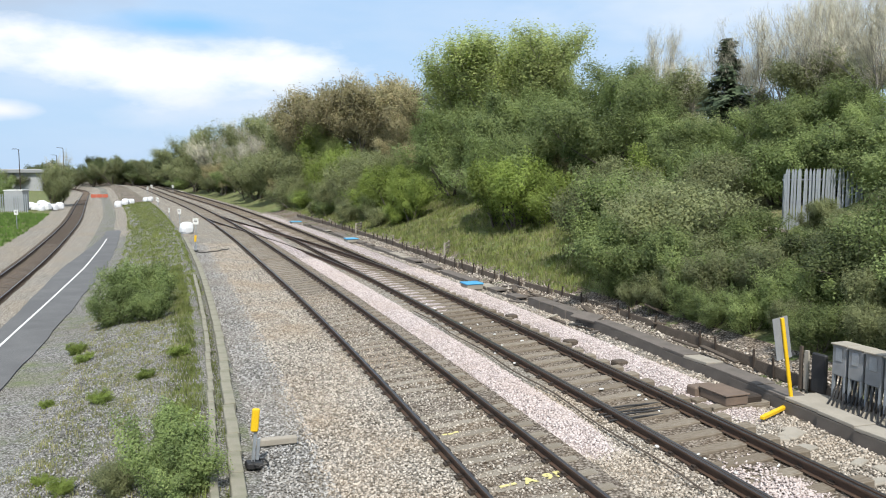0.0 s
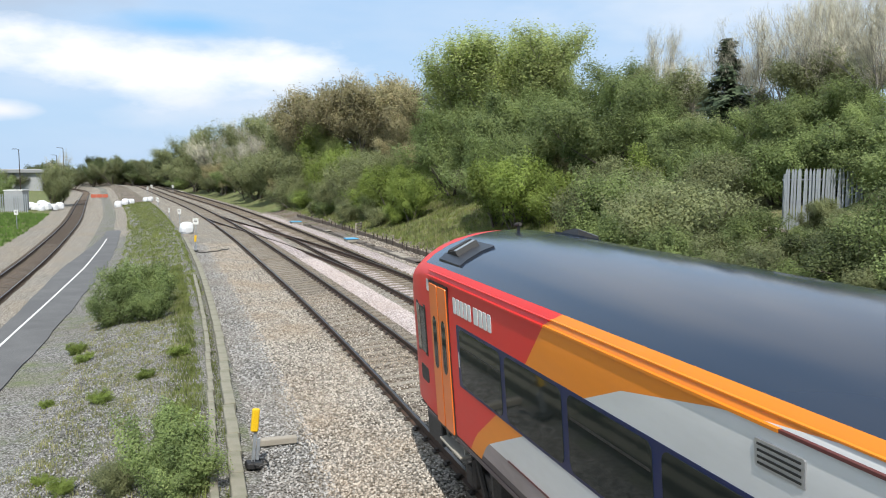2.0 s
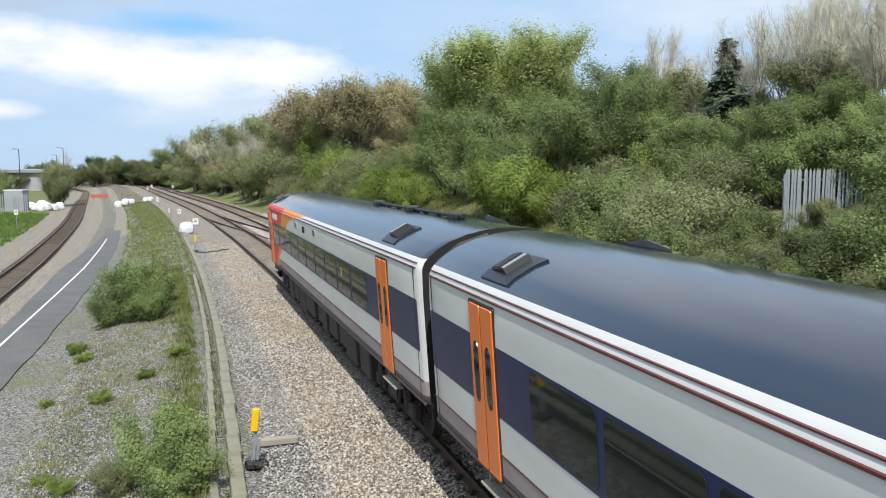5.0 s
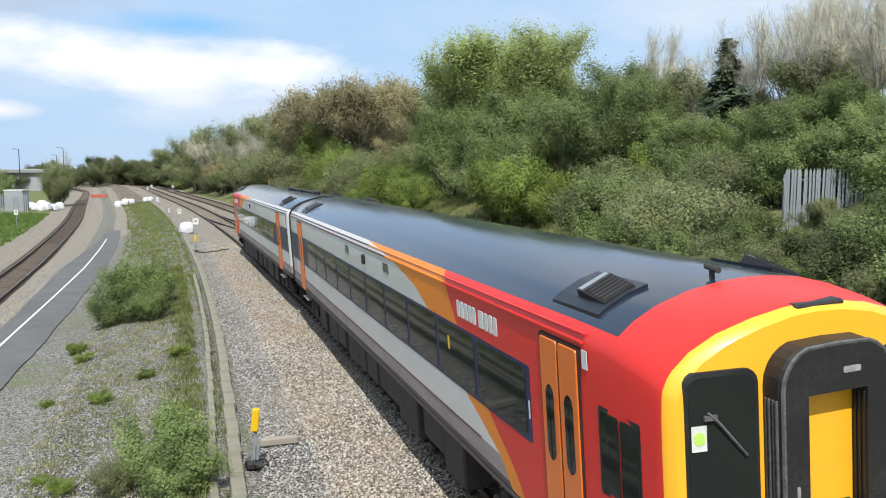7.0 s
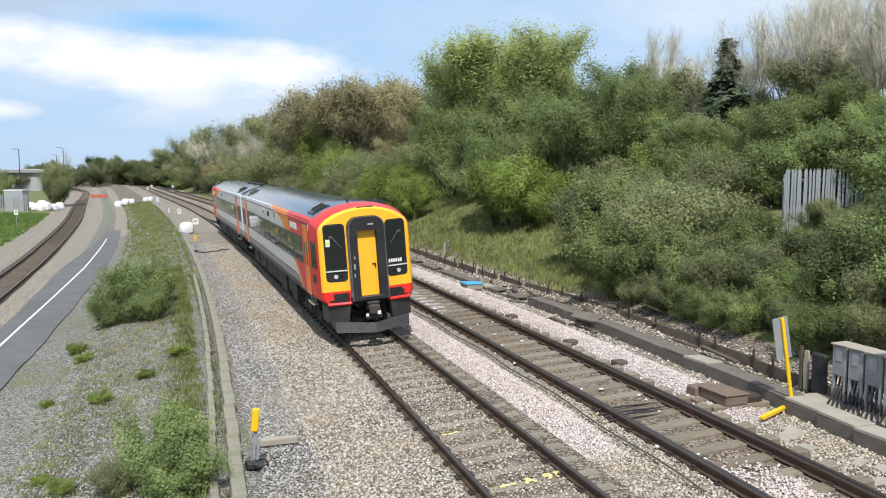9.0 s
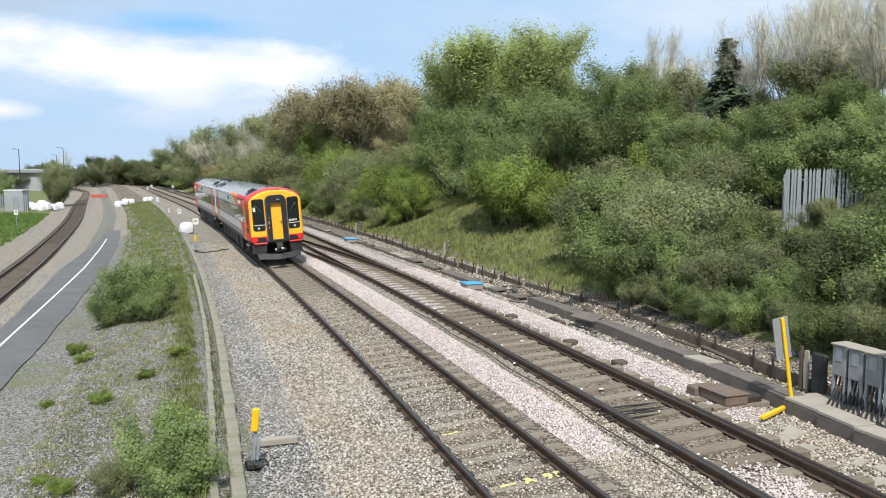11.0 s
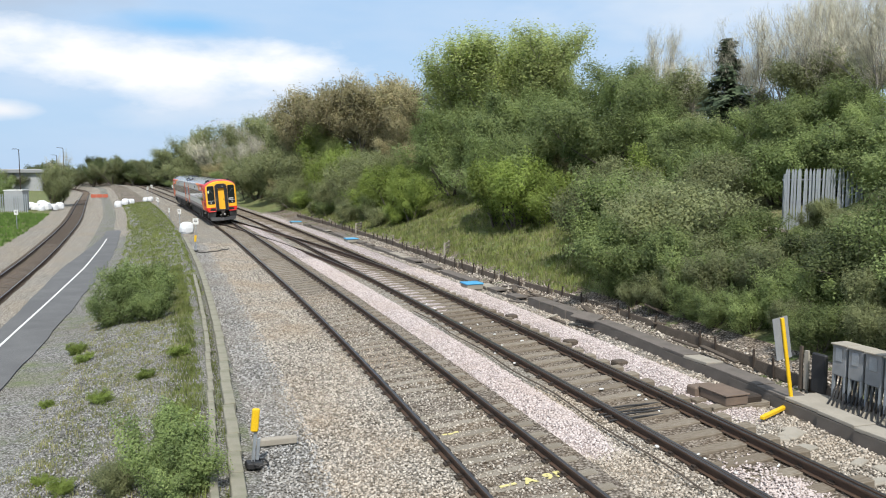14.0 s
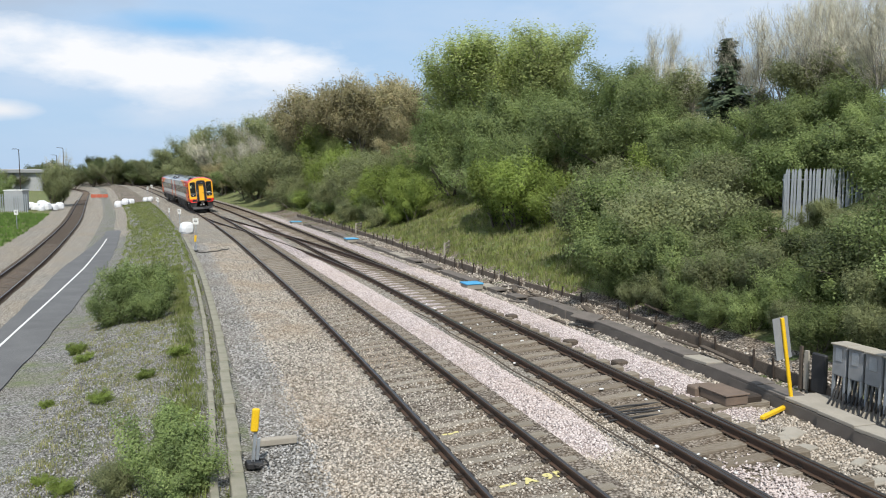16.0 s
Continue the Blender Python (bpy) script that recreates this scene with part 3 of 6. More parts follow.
def body_shell():
    """Skin of one car: livery zones meet along the swept boundaries. y runs back from the cab's face."""
    g = Geo()
    top_row = 12
    zones_u = lambda z: [0.0, 0.04, 0.10, 0.22, 0.45, 0.9, float(np.interp(z, RED_Z, RED_U)), float(np.interp(z, ORA_Z, ORA_U)), CAR_L - .14, CAR_L - .05, CAR_L]
    mats = [0, 0, 1, 1, 1, 1, 2, 3, 3, 3]
    for sg in (-1, 1):
        for r in range(len(SEC) - 1):
            z0, z1 = SEC[r][1], SEC[r + 1][1]
            if r < top_row:
                U0, U1, mm = zones_u(z0), zones_u(z1), mats
            else:
                U0 = U1 = [0.0, 0.04, 0.10, 0.22, 0.45, 0.95, CAR_L - .14, CAR_L - .05, CAR_L]
                mm = [0, 0, 1, 1, 1, 4, 4, 4]
            for c in range(len(mm)):
                steps = 1 if c < 5 or c > len(mm) - 3 else (6 if c < len(mm) - 3 else 14)
                for q in range(steps):
                    ua = [U0[c] + (U0[c + 1] - U0[c]) * q / steps, U0[c] + (U0[c + 1] - U0[c]) * (q + 1) / steps]
                    ub = [U1[c] + (U1[c + 1] - U1[c]) * q / steps, U1[c] + (U1[c + 1] - U1[c]) * (q + 1) / steps]
                    pts = []
                    for u, rr in ((ua[0], r), (ua[1], r), (ub[1], r + 1), (ub[0], r + 1)):
                        v, z = section_at(u)[rr]
                        pts.append((sg * v, u, z))
                    mi = mm[c]
                    if r == 0 and mi != 0:
                        mi = 5
                    if mi == 3 and r < 4:
                        mi = 8 if r > 1 else 5
                    if c < 4 and z1 < 1.45 and r < 3:
                        mi = 1
                    g.add(pts, [(0, 1, 2, 3) if sg < 0 else (3, 2, 1, 0)], mi)
    # ends and floor
    for u, mi, flip in ((0.0, 0, False), (CAR_L, 7, True)):
        sc = section_at(u)
        ring = [(v, u, z) for v, z in sc] + [(-v, u, z) for v, z in reversed(sc[:-1])]
        if u == 0.0:
            for (va, za), (vb, zb) in zip(sc[:-1], sc[1:]):
                ca_, cb_ = min(.5, va), min(.5, vb)
                for p0, p1, q0, q1 in ((-va, -ca_, -vb, -cb_), (-ca_, ca_, -cb_, cb_), (ca_, va, cb_, vb)):
                    if p1 - p0 > 1e-4:
                        g.add([(p0, 0, za), (p1, 0, za), (q1, 0, zb), (q0, 0, zb)] if q1 - q0 > 1e-4 else [(p0, 0, za), (p1, 0, za), (q0, 0, zb)], [(0, 1, 2, 3) if q1 - q0 > 1e-4 else (0, 1, 2)], 1 if zb < 1.46 else 0)
        else:
            g.add(ring, [tuple(range(len(ring)))], mi)
    g.add([(-1.27, 0, 1.13), (1.27, 0, 1.13), (1.27, CAR_L, 1.13), (-1.27, CAR_L, 1.13)], [(0, 3, 2, 1)], 6)
    me = g.mesh("body", [P_yellow, P_red, P_orange, P_white, P_roof, P_sole, P_under, P_hood, P_skirt], True)
    bm = bmesh.new()
    bm.from_mesh(me)
    for q in bm.verts:
        q.co.y = bow(q.co.x, q.co.y) if q.co.y < 0.9 else q.co.y
    bmesh.ops.remove_doubles(bm, verts=bm.verts, dist=0.0008)
    for e in bm.edges:
        if len(e.link_faces) == 2 and e.calc_face_angle(0) > 0.6:
            e.smooth = False
    bm.to_mesh(me)
    bm.free()
    return me


def rounded(w, hgt, r, n=4):
    """Outline of a rounded rectangle round its centre."""
    pts = []
    for cx, cy, a0 in ((w / 2 - r, hgt / 2 - r, 0), (-w / 2 + r, hgt / 2 - r, 90), (-w / 2 + r, -hgt / 2 + r, 180), (w / 2 - r, -hgt / 2 + r, 270)):
        pts += [(cx + r * math.cos(radians(a0 + 90 * k / n)), cy + r * math.sin(radians(a0 + 90 * k / n))) for k in range(n + 1)]
    return pts


def side_plate(g, sg, u0, u1, z0, z1, v, r=0.06, thick=0.012, mi=0, shear=0.0):
    """A thin rounded plate lying on the car's side, its face at half width v."""
    o = rounded(u1 - u0, z1 - z0, r)
    uc, zc = (u0 + u1) / 2, (z0 + z1) / 2
    n = len(o)
    verts = [(sg * (v - thick), uc + a, zc + b) for a, b in o] + [(sg * v, uc + a * (1 - 0.004), zc + b * (1 - 0.01)) for a, b in o]
    f = [tuple(range(n, 2 * n)) if sg > 0 else tuple(reversed(range(n, 2 * n)))]
    f += [(i, (i + 1) % n, n + (i + 1) % n, n + i) if sg > 0 else (n + i, n + (i + 1) % n, (i + 1) % n, i) for i in range(n)]
    g.add(verts, f, mi)


def face_plate(g, v0, v1, z0, z1, y, r=0.06, thick=0.02, mi=0, lean=0.0):
    """A rounded plate on the cab's face, its outer side at y."""
    o = rounded(v1 - v0, z1 - z0, r)
    vc, zc = (v0 + v1) / 2, (z0 + z1) / 2
    n = len(o)
    verts = [(vc + a, y + thick, zc + b) for a, b in o] + [(vc + a * .985, y + lean * b, zc + b * .99) for a, b in o]
    g.add(verts, [tuple(reversed(range(n, 2 * n)))] + [(n + i, n + (i + 1) % n, (i + 1) % n, i) for i in range(n)], mi)


def disc(g, c, r, y, depth=0.02, mi=0, n=16, axis="y"):
    ring = lambda rr, yy: [(c[0] + rr * math.cos(2 * math.pi * k / n), yy, c[1] + rr * math.sin(2 * math.pi * k / n)) for k in range(n)]
    if axis == "x":
        ring = lambda rr, xx: [(xx, c[0] + rr * math.cos(2 * math.pi * k / n), c[1] + rr * math.sin(2 * math.pi * k / n)) for k in range(n)]
    v = ring(r, y + depth) + ring(r * 0.93, y)
    g.add(v, [tuple(reversed(range(n, 2 * n))), tuple(range(n))] + [(n + i, n + (i + 1) % n, (i + 1) % n, i) for i in range(n)], mi)


BODY = body_shell()


def roof_z(v):
    return float(np.interp(abs(v), [q[0] for q in reversed(SEC)], [q[1] for q in reversed(SEC)]))


def roof_pod(car, u0, u1, v0, v1, name, hump=True, back=True):
    """Roof ventilator: a flat base plate on the curve of the roof with a louvred box on it."""
    g = Geo()
    lo = lambda v: roof_z(v)
    n = 5
    vs = [v0 + (v1 - v0) * k / n for k in range(n + 1)]
    for lift in (0.028,):
        v = [(q, u, lo(q) + lift) for q in vs for u in (u0, u1)] + [(q, u, lo(q) - 0.03) for q in vs for u in (u0, u1)]
        f = [(2 * i, 2 * i + 2, 2 * i + 3, 2 * i + 1) for i in range(n)]
        m = 2 * (n + 1)
        f += [(2 * i, m + 2 * i, m + 2 * i + 2, 2 * i + 2) for i in range(n)] + [(2 * i + 1, 2 * i + 3, m + 2 * i + 3, m + 2 * i + 1) for i in range(n)]
        f += [(0, 1, m + 1, m), (2 * n, m + 2 * n, m + 2 * n + 1, 2 * n + 1)]
        g.add(v, f)
    pod = part(name, g, P_vent, car, "dark blue-grey roof ventilator with a louvred cowl")
    if hump:
        sense = 1 if back else -1
        um = (u1 - .36) if back else (u0 + .36)
        va, vb = v0 + (v1 - v0) * 0.16, v0 + (v1 - v0) * 0.84
        sl = (lo(v1) - lo(v0)) / (v1 - v0)
        tilt = pose((va + vb) / 2, um, (lo(v0) + lo(v1)) / 2 + 0.075, 0, -math.degrees(math.atan(sl)), 0)
        w = abs(vb - va)
        prof = [(.28, -.06), (.28, -.01), (-.10, .055), (-.20, .055), (-.24, -.06)]
        vv = [tilt @ Vector((x, a * sense, b)) for x in (-w / 2, w / 2) for a, b in prof]
        k = len(prof)
        h = Geo()
        h.add([tuple(q) for q in vv], [tuple(range(k)), tuple(reversed(range(k, 2 * k)))] + [(i, k + i, k + (i + 1) % k, (i + 1) % k) for i in range(k)])
        part("cowl", h, P_hood, pod)
        for k in range(6):
            lv = Geo()
            a = tilt @ pose(0, (.25 - .058 * k) * sense, .004 + .0099 * k, 0, 0, 0)
            lv.box(a.translation, (w * .9, 0.018, 0.03), 0, 0, a.to_3x3().to_4x4())
            part("louvre", lv, P_plough, pod)
        lv = Geo()
        a = tilt @ pose(0, -.15 * sense, .057)
        lv.box(a.translation, (w * .92, .08, .010), 0, 0, a.to_3x3().to_4x4())
        part("cowl_top", lv, P_roof_pale, pod)


def wheelset():
    """Axle with two wheels, round its own centre; it turns about x."""
    g = Geo()
    for sg in (-1, 1):
        n = 28
        prof = [(.06, .66), (.40, .665), (.45, .69), (.45, .715), (.42, .72), (.42, .81), (.36, .815), (.34, .775), (.16, .77), (.14, .82), (.06, .82)]
        v = [(sg * x, r * math.cos(2 * math.pi * k / n), r * math.sin(2 * math.pi * k / n)) for r, x in prof for k in range(n)]
        f = []
        for a in range(len(prof) - 1):
            f += [(a * n + k, a * n + (k + 1) % n, (a + 1) * n + (k + 1) % n, (a + 1) * n + k)[::sg] for k in range(n)]
        g.add(v, f)
        for k in range(3):
            a = 2 * math.pi * k / 3
            g.box((sg * .80, .24 * math.cos(a), .24 * math.sin(a)), (.02, .06, .06))
    g.tube([(-.68, 0, 0), (.68, 0, 0)], .075, 10)
    return g.mesh("wheelset", P_under, False)


WHEELS = wheelset()


def bogie(car, u):
    b = Geo()
    for sg in (-1, 1):
        b.box((sg * 1.02, u, .62), (.12, 2.1, .18), 0, .03)
        b.box((sg * 1.02, u, .50), (.14, 0.9, .16), 0, .03)
        for du in (-1.3, 1.3):
            b.box((sg * 1.02, u + du, .46), (.17, .34, .30), 0, .04)
            b.tube([(sg * 1.06, u + du * .78, .45), (sg * 1.06, u + du * .78, .82)], .085, 8)
            b.tube([(sg * 1.12, u + du * .4, .42), (sg * 1.12, u + du * .66, .9)], .04, 6)
        b.tube([(sg * 1.0, u - .0, .7), (sg * 1.0, u, 1.1)], .22, 10)
        b.box((sg * 1.12, u + .2, .55), (.05, .5, .22), 0, .01)
    b.box((0, u, .62), (2.0, .5, .22), 0, .03)
    fr = part("bogie", b, P_under, car, "grimy dark bogie frame with springs")
    out = []
    for du in (-1.3, 1.3):
        w = new("wheelset", WHEELS)
        w.parent = fr
        w.location = (0, u + du, .42)
        out.append((w, u + du))
    return out


def make_car(pipe):
    """One car; y runs back from the cab's face, which is at y = 0; z = 0 at the rail head."""
    car = thing("railcar", "red, orange and white diesel railcar with yellow cab front" if not pipe else "red, orange and white diesel railcar leading, with roof exhaust pipe", "train car", group="cars of the train")
    part("body", BODY, None, car)
    # sides
    for sg in (-1, 1):
        g = Geo()
        side_plate(g, sg, 2.60, CAR_L - .11, 1.98, 2.81, 1.353, 0.04, 0.02)
        band = part("window_band", g, P_navy, car, "navy blue window band", smooth=False)
        n, u = 10, 2.76
        for k in range(n):
            gg = Geo()
            side_plate(gg, sg, u, u + 1.48, 2.02, 2.77, 1.359, 0.09, 0.016)
            pane = part("window", gg, P_glass, band)
            if k % 2 == 0:
                gg = Geo()
                side_plate(gg, sg, u + .02, u + 1.46, 2.53, 2.555, 1.361, 0.008, 0.008)
                part("transom", gg, P_hood, pane)
            u += 1.615
        # plate on the pane, added in place of the yellow grab pole inside
        gg = Geo()
        side_plate(gg, sg, *((16.15, 16.22) if pipe else (5.35, 5.42)), 2.42, 2.60, 1.362, 0.01, 0.004)
        part("grab_plate", gg, M_yellow, band, "small yellow plate on a window standing for the grab pole inside")
        # doors
        for u0, u1 in ((1.50, 2.28), (19.80, 20.58)):
            gg = Geo()
            side_plate(gg, sg, u0 - .05, u1 + .05, 1.16, 3.25, 1.356, 0.03, 0.03)
            dr = part("door", gg, P_hood, car, "orange double-leaf sliding door in a black frame")
            w = (u1 - u0 - .05) / 2
            for q in (u0, u0 + w + .05):
                gl = Geo()
                side_plate(gl, sg, q, q + w, 1.19, 3.215, 1.372, 0.02, 0.03)
                leaf = part("leaf", gl, P_door, dr)
            for q in (u0, u0 + w + .05):
                gl = Geo()
                side_plate(gl, sg, q + w * .26, q + w * .74, 2.0, 2.76, 1.376, 0.10, 0.01)
                part("door_window", gl, P_glass, dr)
        # cab side window and footstep hatch
        gg = Geo()
        side_plate(gg, sg, .42, 1.14, 2.04, 2.82, 1.340, 0.03, 0.05)
        cw = part("cab_window", hug(gg), P_hood, car, "dark cab side window")
        for q in (.46, .80):
            gl = Geo()
            side_plate(gl, sg, q, q + .30, 2.08, 2.78, 1.346, 0.02, 0.01)
            part("pane", hug(gl), P_glass, cw)
        gg = Geo()
        side_plate(gg, sg, .58, 1.10, 1.62, 1.86, 1.345, 0.07, 0.03)
        part("hatch", hug(gg), P_under, car)
        # cantrail strips and gutter
        gg = Geo()
        gg.box((sg * 1.333, (8.75 + CAR_L) / 2, 3.300), (.035, CAR_L - 9.05, .022))
        gg.box((sg * 1.298, (10.25 + CAR_L) / 2, 3.372), (.030, CAR_L - 10.55, .014))
        part("gutter", gg, P_maroon, car, "dark maroon gutter strip")
        gg = Geo()
        side_plate(gg, sg, CAR_L - .27, CAR_L - .255, 1.2, 3.32, 1.3545, 0.004, 0.01)
        part("end_seam", gg, P_hood, car, "black panel seam near the inner end")
        gg = Geo()
        gg.box((sg * 1.334, 7.20, 3.300), (.04, 3.4, .024))
        gg.box((sg * 1.299, 8.0, 3.372), (.03, 4.8, .014))
        part("gutter", gg, P_orange, car, "orange gutter strip")
        gg = Geo()
        gg.box((sg * 1.335, 3.45, 3.300), (.035, 4.1, .022))
        gg.box((sg * 1.302, 3.5, 3.372), (.03, 4.2, .014))
        part("gutter", hug(gg), P_red, car, "red gutter strip")
        gg = Geo()
        gg.box((sg * 1.335, CAR_L / 2 + .4, 1.17), (.03, CAR_L - 1.0, .05))
        part("sole_strip", gg, P_sole, car)
        gg = Geo()
        gg.box((sg * 1.350, (4.2 + CAR_L) / 2, 1.535), (.012, CAR_L - 4.4, .022))
        part("waist_line", gg, P_maroon, car, "thin maroon line under the white side")
        # small grilles on the white upper side
        for u0 in (8.68, 12.25):
            gg = Geo()
            side_plate(gg, sg, u0, u0 + .44, 3.02, 3.20, 1.352, 0.015, 0.02)
            gr = part("grille", gg, P_silver, car, "pale metal grille")
            for k in range(4):
                gl = Geo()
                gl.box((sg * 1.354, u0 + .22, 3.05 + .04 * k), (.008, .38, .014))
                part("slot", gl, P_hood, gr)
        gg = Geo()
        gg.box((sg * 1.37, 10.7, 3.08), (.07, .10, .19), 0, .02)
        part("lamp_housing", gg, P_hood, car)
        # operator's name in white: plain upright blocks
        u = 4.95 if sg < 0 else 4.0
        for k in range(10):
            w = .165 if k == (6 if sg < 0 else 3) else .118
            if k != (5 if sg < 0 else 4):
                h0 = 2.94
                gg = Geo()
                side_plate(gg, sg, u - w, u, h0, h0 + .21, 1.3535, 0.02, 0.006)
                part("name_block", gg, M_whitepaint, car, "white block of the operator's name")
                u -= w + .032
            else:
                u -= .07
        gg = Geo()
        side_plate(gg, sg, 1.31, 1.41, 3.07, 3.24, 1.352, 0.005, 0.006)
        part("warning_label", gg, M_whitepaint, car)
        gg = Geo()
        side_plate(gg, sg, 2.66, 2.70, 2.24, 2.44, 1.354, 0.005, 0.006)
        part("coach_number", gg, M_whitepaint, car)
    # cab front
    g = Geo()
    outline = []
    hw, zb, zt, r = .52, 1.16, 3.45, .31
    for a in range(0, 181, 15):
        outline.append(((hw - r) * (1 if a < 90 else (-1 if a > 90 else 0)) + r * math.cos(radians(a)), zt - r + r * math.sin(radians(a))))
    outline = [(hw, zb)] + outline + [(-hw, zb)]
    no = len(outline)
    y0, y1 = -.21, .02
    vo = [(x, y1, z) for x, z in outline] + [(x * .985, y0 + .05, z - .01 * (z > 3)) for x, z in outline] + [(x * .93, y0, z - .03 * (z > 3)) for x, z in outline]
    f = [(i, i + 1, no + i + 1, no + i) for i in range(no - 1)] + [(no + i, no + i + 1, 2 * no + i + 1, 2 * no + i) for i in range(no - 1)]
    f += [(0, no, 2 * no - 1, no - 1), (no, 2 * no, 3 * no - 1, 2 * no - 1)]
    g.add(vo, f)
    # front of the hood round the recess, as jambs and head
    ri = [(max(-.27, min(.27, x)), max(1.26, min(3.06, z))) for x, z in outline]
    v3 = [(x * .93, y0, z - .03 * (z > 3)) for x, z in outline] + [(x, y0 + .012, z) for x, z in ri] + [(x, y0 + .19, z) for x, z in ri]
    g.add(v3, [(i, i + 1, no + i + 1, no + i) for i in range(no - 1)] + [(no + i, no + i + 1, 2 * no + i + 1, 2 * no + i) for i in range(no - 1)])
    g.box((0, y0 + .15, 1.20), (1.08, .30, .12), 0, .02)
    hood = part("gangway_hood", bowed(g), P_hood, car, "black rubber gangway hood with scuffed edges")
    for sg in (-1, 1):
        for k in range(4):
            gg = Geo()
            gg.box((sg * (.517 - .004 * (k % 2)), y0 + .06 + .04 * k, 2.12), (.022, .020, 1.86), 0, .004)
            part("fold", bowed(gg), P_fold, hood)
        for k in range(3):
            gg = Geo()
            gg.box((sg * .272, y0 + .05 + .045 * k, 2.14), (.024, .022, 1.74), 0, .004)
            part("fold", bowed(gg), P_hood, hood)
    gg = Geo()
    gg.tube([(x * .955, y0 + .012, z - .02 * (z > 3)) for x, z in outline], .018, 6)
    part("edge_bead", bowed(gg), P_fold, hood, "scuffed grey rim of the hood")
    for x, z, w, q in ((-.40, 2.10, .05, .16), (-.41, 1.86, .035, .10), (-.38, 2.34, .03, .09), (.12, 3.22, .16, .05)):
        gg = Geo()
        face_plate(gg, x - w / 2, x + w / 2, z - q / 2, z + q / 2, y0 + .002, .014, .006)
        part("scuff", bowed(gg), P_scuff, hood, "pale scuff mark")
    gg = Geo()
    face_plate(gg, -.275, .275, 1.25, 3.07, y0 + .175, .02, .03)
    dr = part("gangway_door", bowed(gg), P_yellow, car, "yellow gangway end door")
    gg = Geo()
    gg.box((.17, y0 + .155, 2.12), (.10, .03, .025)).box((.21, y0 + .155, 2.06), (.03, .03, .12))
    part("door_handle", bowed(gg), P_hood, dr)
    for sg in (-1, 1):
        gg = Geo()
        face_plate(gg, min(sg * .56, sg * 1.15), max(sg * .56, sg * 1.15), 1.70, 3.29, -.018, .11, .03)
        ws = part("windscreen", bowed(gg), P_hood, car, "black-framed cab windscreen with lamp panel below")
        gg = Geo()
        face_plate(gg, min(sg * .59, sg * 1.12), max(sg * .59, sg * 1.12), 2.06, 3.25, -.024, .09, .012)
        part("glass", bowed(gg), P_glass, ws)
        gg = Geo()
        gg.box((sg * .855, -.034, 2.005), (.56, .03, .03))
        part("trim_strip", bowed(gg), P_white, ws, "pale trim strip")
        for v, rr, mt in ((.885, .062, P_lens), (.74, .05, P_glass)):
            gg = Geo()
            disc(gg, (sg * v, 1.85), rr, -.04, .04)
            part("headlamp" if mt is P_lens else "tail_lamp", bowed(gg), mt, ws)
        gg = Geo()
        gg.tube([(sg * .68, -.04, 2.62), (sg * .90, -.05, 2.90), (sg * .98, -.05, 2.98)], .012, 5)
        gg.box((sg * .96, -.045, 2.94), (.10, .02, .04))
        part("wiper", bowed(gg), P_fold, ws)
        # lower recess, buffer beam parts
        gg = Geo()
        face_plate(gg, min(sg * .56, sg * 1.12), max(sg * .56, sg * 1.12), 1.14, 1.38, -.012, .05, .02)
        part("recess", bowed(gg), P_hood, car)
        gg = Geo()
        gg.box((sg * .84, -.03, 1.09), (.68, .10, .08), 0, .03)
        part("valance", bowed(gg), P_red, car)
        gg = Geo()
        gg.add([(sg * x, y, z) for x, y, z in ((.56, -.04, 1.04), (1.16, .02, 1.04), (1.16, .16, .58), (.62, .02, .52), (.56, .30, 1.04), (1.16, .34, 1.04), (1.16, .40, .58), (.62, .30, .52))], [(0, 1, 2, 3), (4, 7, 6, 5), (0, 4, 5, 1), (1, 5, 6, 2), (2, 6, 7, 3), (3, 7, 4, 0)])
        gg.box((sg * 1.16, .55, .80), (.06, .9, .46), 0, .02)
        part("bumper_box", bowed(gg), P_plough, car)
    if not pipe:
        gg = Geo()
        face_plate(gg, -1.10, -.98, 2.68, 2.88, -.027, .005, .004)
        part("green_label", bowed(gg), M_whitepaint, car)
        gg = Geo()
        face_plate(gg, -1.085, -.995, 2.73, 2.83, -.031, .04, .004)
        part("green_label", bowed(gg), P_label, car)
    u = .60
    for k in range(6):
        gg = Geo()
        face_plate(gg, u, u + .052, 2.09, 2.19, -.03, .012, .004)
        part("number_bar", bowed(gg), M_whitepaint, car, "white bar of the unit number")
        u += .068
    gg = Geo()
    gg.tube([(0, -.42, .93), (0, .3, .93)], .10, 10).box((0, -.45, .93), (.30, .16, .26), 0, .04).box((0, -.30, .72), (.44, .18, .14), 0, .03).box((0, -.36, 1.10), (.34, .1, .07), 0, .02)
    part("coupler", bowed(gg), P_under, car, "dark steel automatic coupler")
    gg = Geo()
    gg.box((.10, -.545, .84), (.10, .03, .10), 0, .01)
    gg.box((-.22, -.5, .80), (.08, .03, .08), 0, .01)
    part("coupler_cap", bowed(gg), M_whitepaint, car)
    gg = Geo()
    prof = [(-1.12, .62, .05), (-1.02, .34, -.22), (0, .30, -.52), (1.02, .34, -.22), (1.12, .62, .05)]
    v = []
    for x, z, y in prof:
        v += [(x, y, z), (x, y + .10, .62 if abs(x) > .5 else .56), (x, y + .14, .60 if abs(x) > .5 else .54), (x, y + .05, z)]
    f = []
    for i in range(4):
        for a in range(4):
            b = (a + 1) % 4
            f.append((4 * i + a, 4 * i + 4 + a, 4 * i + 4 + b, 4 * i + b))
    f += [(0, 1, 2, 3), (19, 18, 17, 16)]
    gg.add(v, f)
